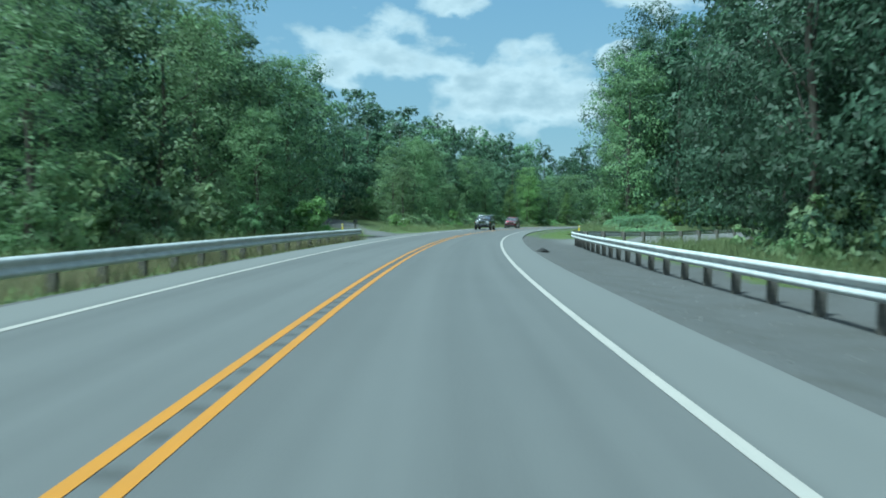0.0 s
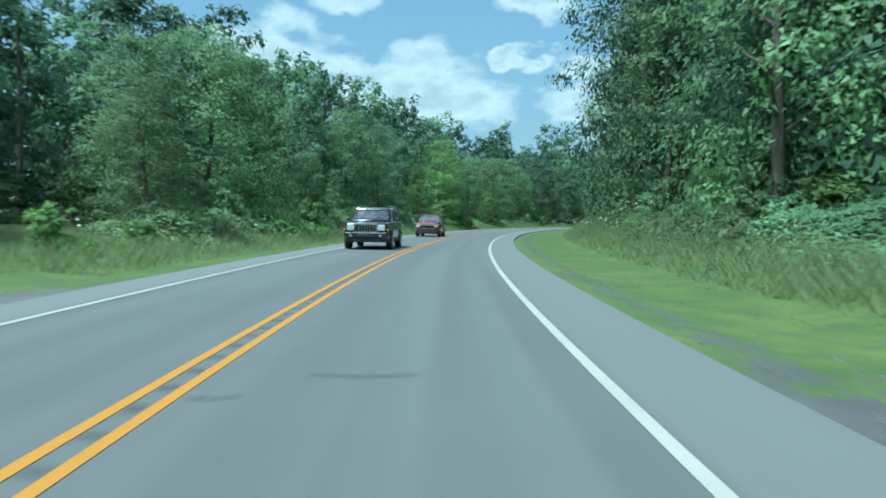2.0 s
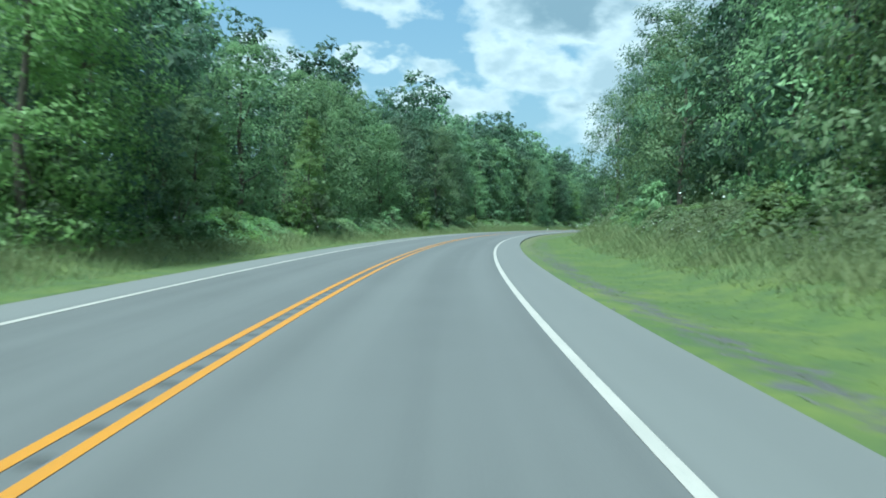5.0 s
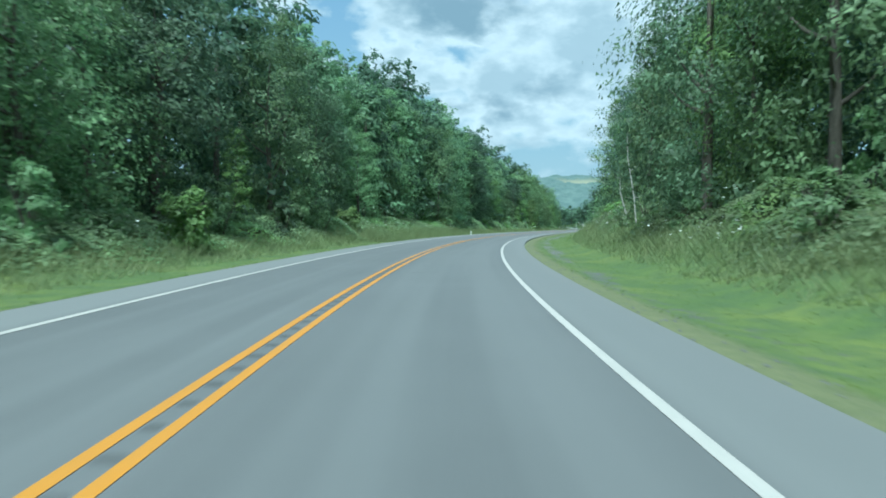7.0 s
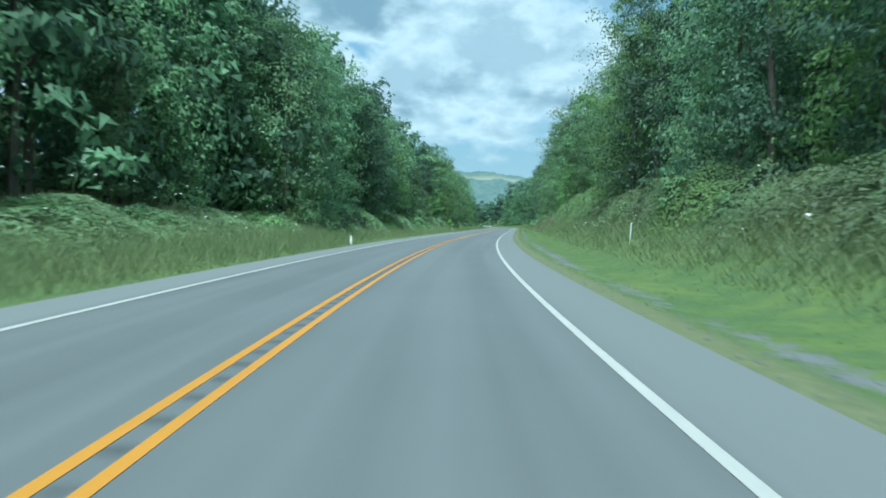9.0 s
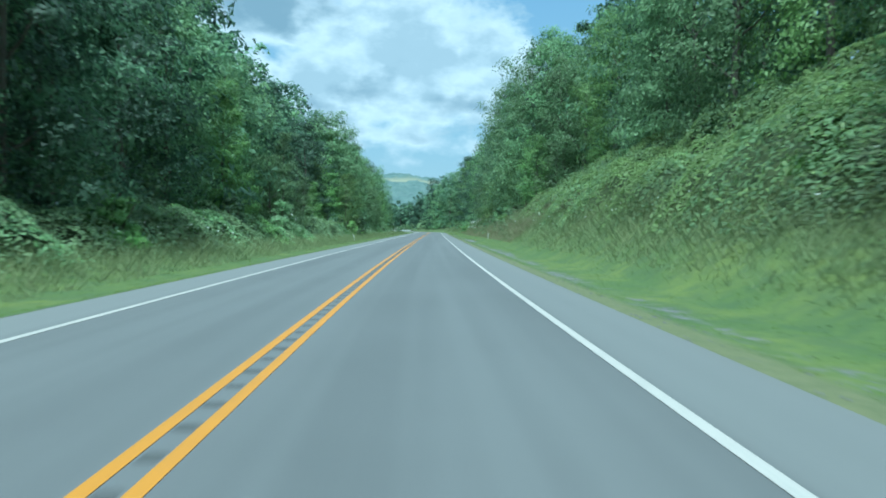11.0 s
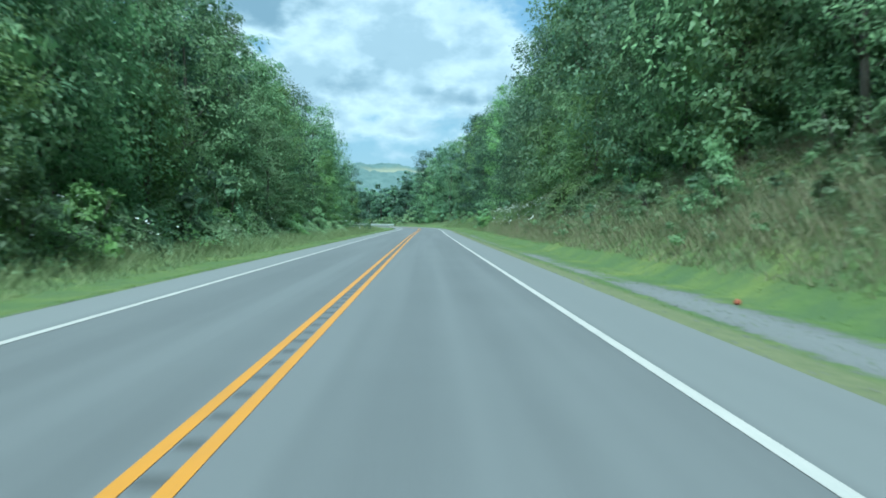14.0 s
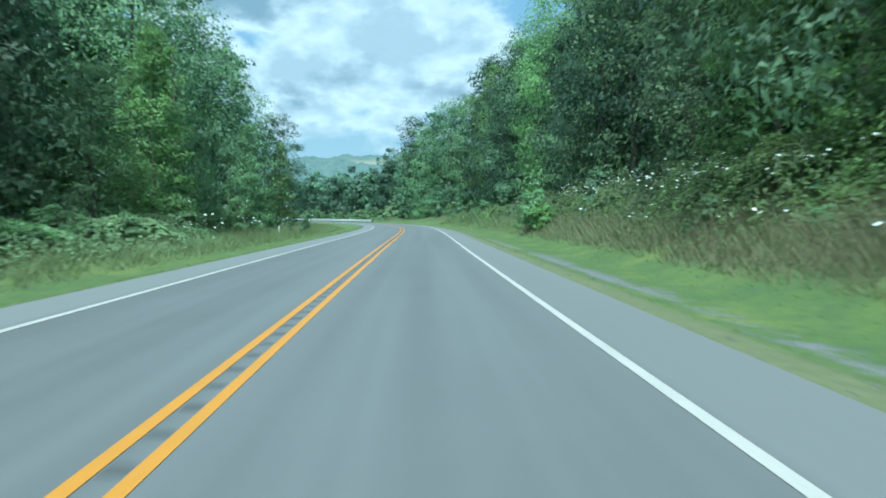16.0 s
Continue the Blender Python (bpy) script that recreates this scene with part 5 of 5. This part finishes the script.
def loft(stations, n_corner=4):
    """A closed skin through rounded upright rectangles. station: y, half width, bottom, top, corner radius, tuck of the top edge."""
    bm = bmesh.new()
    rings = []
    for y, w, zb, zt, r, tuck in stations:
        ring = []
        for cx, cz, a0 in ((w - r, zb + r, -90), (w - r - tuck, zt - r, 0), (-(w - r - tuck), zt - r, 90), (-(w - r), zb + r, 180)):
            for k in range(n_corner + 1):
                a = radians(a0 + 90 * k / n_corner)
                ring.append(bm.verts.new((cx + r * math.cos(a), y, cz + r * math.sin(a))))
        rings.append(ring)
    n = len(rings[0])
    for p, q in zip(rings, rings[1:]):
        for i in range(n):
            bm.faces.new((p[i], p[(i + 1) % n], q[(i + 1) % n], q[i]))
    bm.faces.new(rings[0])
    bm.faces.new(rings[-1][::-1])
    bmesh.ops.recalc_face_normals(bm, faces=bm.faces)
    for f in bm.faces:
        f.smooth = len(f.verts) == 4
    return bm


def pane_bm(corners, thick=0.012):
    """A thin pane through four or more corners, pushed out on both sides."""
    bm = bmesh.new()
    pts = [Vector(c) for c in corners]
    nrm = (pts[1] - pts[0]).cross(pts[2] - pts[0]).normalized()
    a = [bm.verts.new(p + nrm * thick) for p in pts]
    b = [bm.verts.new(p - nrm * thick) for p in pts]
    n = len(pts)
    bm.faces.new(a)
    bm.faces.new(b[::-1])
    for i in range(n):
        bm.faces.new((a[i], b[i], b[(i + 1) % n], a[(i + 1) % n]))
    bmesh.ops.recalc_face_normals(bm, faces=bm.faces)
    return bm


def wrapped(line, sx, deep=0.06):
    """A lamp that bends round the front corner. line: x, y, bottom, top."""
    bm = bmesh.new()
    mid = Vector((0.3, 0.8))
    cols = []
    for x, y, z0, z1 in line:
        inward = (mid - Vector((x, y))).normalized() * deep
        cols.append([bm.verts.new((sx * (x + a * inward.x), y + a * inward.y, z)) for a, z in ((0, z0), (0, z1), (1, z1), (1, z0))])
    for p, q in zip(cols, cols[1:]):
        for i in range(4):
            bm.faces.new((p[i], p[(i + 1) % 4], q[(i + 1) % 4], q[i]))
    bm.faces.new(cols[0])
    bm.faces.new(cols[-1][::-1])
    bmesh.ops.recalc_face_normals(bm, faces=bm.faces)
    return bm


def wheel(parent, x, y, r, width):
    side = 1 if x > 0 else -1
    w = new("wheel")
    w.parent = parent
    w.matrix_basis = pose(x, y, r, 0, 0, 0 if side > 0 else 180)
    part("tyre", ring_bm([(r * 0.66, -width / 2), (r * 0.94, -width / 2), (r, -width * 0.36), (r, width * 0.36), (r * 0.94, width / 2), (r * 0.69, width / 2), (r * 0.69, width * 0.15)], 28), RUBBER, w)
    bm = ring_bm([(r * 0.68, width * 0.18), (r * 0.68, width * 0.52), (r * 0.6, width * 0.49), (r * 0.58, width * 0.2)], 28, caps=False)
    hub = ring_bm([(r * 0.17, width * 0.2), (r * 0.17, width * 0.44), (r * 0.1, width * 0.48)], 14)
    hub_me = bpy.data.meshes.new("hub")
    hub.to_mesh(hub_me)
    hub.free()
    bm.from_mesh(hub_me)
    bpy.data.meshes.remove(hub_me)
    for k in range(5):
        m = Matrix.Translation((width * 0.4, 0, 0)) @ Matrix.Rotation(2 * math.pi * k / 5, 4, "X") @ Matrix.Translation((0, 0, r * 0.32)) @ Matrix.Diagonal((0.04, r * 0.2, r * 0.58, 1))
        bmesh.ops.create_cube(bm, size=1.0, matrix=m)
    part("rim", bm, ALLOY, w, "five-spoke alloy rim")
    return w


def arch_bm(inner, outer, deep):
    """A flat arch over a wheel, open below."""
    bm = bmesh.new()
    cols = []
    for k in range(17):
        a = radians(-12 + 204 * k / 16)
        c, q = math.cos(a), math.sin(a)
        cols.append([bm.verts.new((x, r * c, r * q)) for x, r in ((-deep / 2, inner), (deep / 2, inner), (deep / 2, outer), (-deep / 2, outer))])
    for a, b in zip(cols, cols[1:]):
        for i in range(4):
            bm.faces.new((a[i], a[(i + 1) % 4], b[(i + 1) % 4], b[i]))
    bm.faces.new(cols[0])
    bm.faces.new(cols[-1][::-1])
    bmesh.ops.recalc_face_normals(bm, faces=bm.faces)
    return bm


def suv(p):
    """A sport utility car; its front end lies at y = 0 and faces -y."""
    car = new(p["name"])
    paint = p["paint"]
    L, W = p["length"], p["width"] / 2
    part("body", loft(p["body"]), paint, car, p["body_label"])
    part("cladding", loft(p["cladding"]), p["clad_mat"], car, "dark plastic sill and bumper cladding")
    zb, zr = p["belt"], p["roof"]
    b0, b1, r0, r1 = p["cab"]              # belt front and rear, roof front and rear, along the car
    wb, wr = W * 0.93, W * p["tumble"]
    # cabin with its pillars
    bm = bmesh.new()
    lower = [(-wb, b0), (wb, b0), (wb, b1), (-wb, b1)]
    upper = [(-wr, r0), (wr, r0), (wr, r1), (-wr, r1)]
    va = [bm.verts.new((x, y, zb - 0.06)) for x, y in lower]
    vb = [bm.verts.new((x, y, zr)) for x, y in upper]
    for i in range(4):
        bm.faces.new((va[i], va[(i + 1) % 4], vb[(i + 1) % 4], vb[i]))
    bm.faces.new(va[::-1])
    bm.faces.new(vb)
    bmesh.ops.recalc_face_normals(bm, faces=bm.faces)
    bmesh.ops.bevel(bm, geom=[e for e in bm.edges if e.verts[0].co.z > zb or e.verts[1].co.z > zb], offset=0.12, segments=4, affect="EDGES", profile=0.6)
    for f in bm.faces:
        f.smooth = True
    part("cabin", bm, paint, car)

    def on_side(k, y0, y1, z0, z1, sx):
        """A point pair on the cabin's slanting side."""
        def xat(z):
            return sx * (wb + (wr - wb) * (z - zb + 0.06) / (zr - zb + 0.06) + 0.004)
        return [(xat(z0), y0[0], z0), (xat(z0), y1[0], z0), (xat(z1), y1[1], z1), (xat(z1), y0[1], z1)]

    def front_y(z):
        return b0 + (r0 - b0) * (z - zb + 0.06) / (zr - zb + 0.06)

    def rear_y(z):
        return b1 + (r1 - b1) * (z - zb + 0.06) / (zr - zb + 0.06)

    z0, z1 = zb + 0.03, zr - 0.1
    xw0, xw1 = wb * 0.94, wr * 0.94
    bm, rows = bmesh.new(), []
    for k in range(5):
        z, hw = z0 + (z1 - z0) * k / 4, xw0 + (xw1 - xw0) * k / 4
        rows.append([bm.verts.new((hw * (i / 5 - 1), front_y(z) - 0.012 - 0.05 * (1 - (i / 5 - 1) ** 2), z + 0.02 * math.sin(math.pi * k / 4))) for i in range(11)])
    for p0, p1 in zip(rows, rows[1:]):
        for i in range(10):
            bm.faces.new((p0[i], p0[i + 1], p1[i + 1], p1[i])).smooth = True
    bmesh.ops.solidify(bm, geom=list(bm.faces), thickness=0.01)
    bmesh.ops.recalc_face_normals(bm, faces=bm.faces)
    part("windscreen", bm, CAR_GLASS, car, "bowed windscreen reflecting the sky")
    part("rear_window", pane_bm([(-xw0, rear_y(z0) + 0.006, z0), (xw0, rear_y(z0) + 0.006, z0), (xw1, rear_y(z1) + 0.006, z1), (-xw1, rear_y(z1) + 0.006, z1)]), CAR_GLASS, car)
    for sx in (-1, 1):
        cuts = p["windows"]
        for i, (ya, yb) in enumerate(cuts):
            f0, f1 = max(ya, front_y(z0) + 0.16), max(ya, front_y(z1) + 0.16)
            e0, e1 = min(yb, rear_y(z0) - 0.14), min(yb, rear_y(z1) - 0.14)
            part("side_window", pane_bm(on_side(i, (f0, f1), (e0, e1), z0 + 0.02, z1, sx)), CAR_GLASS, car)
        part("belt_trim", box_bm((0.02, cuts[-1][1] - cuts[0][0] - 0.25, 0.028), (sx * (wb + 0.012), (cuts[0][0] + cuts[-1][1]) / 2 + 0.1, zb + 0.025), 0.006), p["handle_mat"], car, "bright belt trim")
        for y in p["axles"]:
            wheel(car, sx * (W - 0.085), y, p["wheel"], 0.25)
            arch = arch_bm(p["wheel"] * 1.04, p["wheel"] * 1.2, 0.03)
            bmesh.ops.translate(arch, vec=(sx * W, y, p["wheel"]), verts=arch.verts)
            part("wheel_arch", arch, p["clad_mat"], car)
        part("mirror", box_bm((0.2, 0.12, 0.15), (sx * (W + 0.09), b0 + 0.45, zb + 0.08), 0.035, 2), p["mirror_mat"], car)
        part("roof_rail", box_bm((0.035, (r1 - r0) * 0.86, 0.035), (sx * (wr - 0.1), (r0 + r1) / 2, zr + 0.055), 0.012), p["rail_mat"], car)
        for k in (-0.38, 0.0, 0.38):
            part("rail_foot", box_bm((0.04, 0.07, 0.06), (sx * (wr - 0.1), (r0 + r1) / 2 + k * (r1 - r0), zr + 0.025), 0.01), p["rail_mat"], car)
        hx, hy, hz, hw, hh, hd = p["headlight"]
        if "wrap" in p:
            part("headlight", wrapped(p["wrap"], sx), LAMP_GLASS, car, "large wrap-round headlight")
        else:
            part("headlight", box_bm((hw, hd, hh), (sx * hx, hy, hz), 0.03, 2), LAMP_GLASS, car, "square headlight")
        if "signal" in p:
            gx, gy, gz, gw, gh, gd = p["signal"]
            part("turn_signal", box_bm((gw, gd, gh), (sx * gx, gy, gz), 0.012), AMBER, car, "amber turn signal")
        part("tail_light", box_bm((0.14, 0.08, 0.34), (sx * (W - 0.17), L - 0.13, zb - 0.1), 0.02), RED_LENS, car, "red tail light")
        for y in (p["axles"][0] + 1.15, p["axles"][0] + 2.05):
            part("door_handle", box_bm((0.03, 0.16, 0.035), (sx * (W + 0.008), y, zb - 0.12), 0.01), p["handle_mat"], car)
        part("side_moulding", box_bm((0.03, p["axles"][1] - p["axles"][0] - 0.9, 0.09), (sx * (W + 0.002), sum(p["axles"]) / 2, 0.62), 0.012), p["clad_mat"] if "trim_mat" not in p else p["trim_mat"], car)
    for name, size, place, mat, bev in p["front"]:
        part(name, box_bm(size, place, bev), mat, car)
    part("wiper", box_bm((wb * 1.1, 0.012, 0.01), (0.05, front_y(z0) - 0.07, z0 + 0.015), 0.003), BLACK_METAL, car)
    tagged(car, p["label"], "car", "oncoming cars")
    return car


RED_PAINT = mat_simple("red_paint", (0.2, 0.012, 0.026), 0.26, 0.45, 0.06, 3.0, 1.0)
DARK_PAINT = mat_simple("dark_paint", (0.03, 0.037, 0.04), 0.25, 0.35, 0.1, 3.0, 1.0)
# grey plastic taken near black: the shadow low on the car is in it
SHADED_BUMPER = mat_simple("shaded_bumper", (0.024, 0.022, 0.024), 0.5, 0.0, 0.15)

red_front = [("grille", (0.98, 0.05, 0.17), (0, 0.0, 0.75), BLACK_METAL, 0.015), ("grille_bar", (1.04, 0.06, 0.06), (0, -0.015, 0.865), CHROME, 0.018), ("grille_slot", (0.8, 0.03, 0.035), (0, -0.004, 0.925), BLACK_METAL, 0.008),
             ("bumper_strip", (1.16, 0.03, 0.022), (0, -0.03, 0.6), CHROME, 0.006), ("air_intake", (0.8, 0.03, 0.09), (0, -0.02, 0.36), RUBBER, 0.01)]
red_car = suv({
    "name": "car", "label": "dark red sport utility car driving towards the camera", "body_label": "dark red painted body", "paint": RED_PAINT, "clad_mat": SHADED_BUMPER, "mirror_mat": BLACK_METAL, "rail_mat": ALLOY, "handle_mat": RED_PAINT, "trim_mat": CHROME,
    "length": 4.6, "width": 1.81, "belt": 1.1, "roof": 1.64, "cab": (1.05, 4.5, 1.8, 4.1), "tumble": 0.71, "windows": [(1.2, 2.38), (2.54, 3.34), (3.52, 4.32)],
    "axles": (0.93, 3.7), "wheel": 0.35,
    "body": [(0.0, 0.68, 0.55, 0.94, 0.06, 0.06), (0.06, 0.81, 0.5, 0.99, 0.1, 0.12), (0.3, 0.88, 0.4, 1.05, 0.12, 0.16), (0.7, 0.9, 0.34, 1.095, 0.12, 0.15), (1.15, 0.905, 0.3, 1.135, 0.1, 0.09), (1.5, 0.905, 0.3, 1.11, 0.1, 0.05), (2.6, 0.905, 0.3, 1.1, 0.08, 0.05), (4.05, 0.9, 0.3, 1.11, 0.08, 0.05), (4.45, 0.88, 0.34, 1.1, 0.1, 0.06), (4.58, 0.8, 0.42, 1.02, 0.12, 0.06)],
    "cladding": [(-0.03, 0.68, 0.26, 0.54, 0.06, 0.0), (0.05, 0.83, 0.22, 0.53, 0.07, 0.0), (0.28, 0.9, 0.2, 0.47, 0.06, 0.0), (0.56, 0.909, 0.2, 0.44, 0.05, 0.0), (4.1, 0.908, 0.22, 0.42, 0.05, 0.0), (4.5, 0.84, 0.28, 0.5, 0.06, 0.0), (4.62, 0.74, 0.34, 0.52, 0.05, 0.0)],
    "headlight": (0.66, 0.1, 0.79, 0.34, 0.2, 0.24), "wrap": [(0.5, -0.012, 0.76, 0.87), (0.64, -0.012, 0.72, 0.9), (0.75, 0.02, 0.71, 0.93), (0.8, 0.07, 0.74, 0.945), (0.866, 0.36, 0.86, 0.96)], "front": red_front})
x, y = plan(110.2, -1.85)
red_car.matrix_basis = pose(float(x), float(y), 0.006, 0, 0, math.degrees(heading(112.2)) + 1.5)

dark_front = [("grille", (0.86, 0.06, 0.3), (0, 0.03, 0.88), BLACK_METAL, 0.02)] + [("grille_bar", (0.05, 0.07, 0.32), (-0.42 + 0.12 * i, -0.01, 0.88), CHROME, 0.012) for i in range(8)]
dark_front += [("grille_surround", (0.96, 0.06, 0.04), (0, 0.0, 1.05), CHROME, 0.012), ("grille_surround", (0.96, 0.06, 0.04), (0, 0.0, 0.71), CHROME, 0.012), ("bumper", (1.76, 0.22, 0.2), (0, 0.02, 0.6), DARK_PAINT, 0.05), ("bumper_strip", (1.7, 0.03, 0.035), (0, -0.1, 0.68), CHROME, 0.01),
               ("skid_plate", (1.1, 0.1, 0.16), (0, 0.02, 0.42), CLADDING, 0.03), ("air_intake", (0.7, 0.03, 0.1), (0, -0.095, 0.57), BLACK_METAL, 0.015), ("fog_lamp", (0.1, 0.03, 0.08), (0.6, -0.09, 0.57), ALLOY, 0.02), ("fog_lamp", (0.1, 0.03, 0.08), (-0.6, -0.09, 0.57), ALLOY, 0.02)]
dark_car = suv({
    "name": "car", "label": "boxy dark sport utility car driving towards the camera", "body_label": "near-black painted body", "paint": DARK_PAINT, "clad_mat": CLADDING, "mirror_mat": DARK_PAINT, "rail_mat": ALLOY, "handle_mat": CHROME, "trim_mat": CHROME,
    "length": 4.79, "width": 1.9, "belt": 1.15, "roof": 1.76, "cab": (1.35, 4.68, 1.66, 4.5), "tumble": 0.8, "windows": [(1.5, 2.56), (2.7, 3.56), (3.72, 4.55)],
    "axles": (0.88, 3.66), "wheel": 0.375,
    "body": [(0.0, 0.84, 0.5, 1.04, 0.06, 0.03), (0.05, 0.9, 0.44, 1.1, 0.07, 0.05), (0.25, 0.93, 0.38, 1.12, 0.07, 0.07), (1.4, 0.945, 0.36, 1.16, 0.06, 0.06), (2.6, 0.95, 0.36, 1.17, 0.06, 0.04), (4.4, 0.945, 0.36, 1.18, 0.06, 0.04), (4.7, 0.92, 0.42, 1.18, 0.07, 0.04), (4.78, 0.86, 0.48, 1.1, 0.07, 0.04)],
    "cladding": [(0.06, 0.86, 0.34, 0.56, 0.06, 0.0), (0.3, 0.945, 0.3, 0.54, 0.05, 0.0), (4.4, 0.952, 0.3, 0.5, 0.05, 0.0), (4.8, 0.88, 0.36, 0.56, 0.06, 0.0)],
    "headlight": (0.63, 0.03, 0.9, 0.3, 0.24, 0.14), "signal": (0.885, 0.1, 0.82, 0.07, 0.07, 0.14), "front": dark_front})
x, y = plan(86.0, -1.72)
dark_car.matrix_basis = pose(float(x), float(y), 0.006, 0, 0, math.degrees(heading(88.5)))
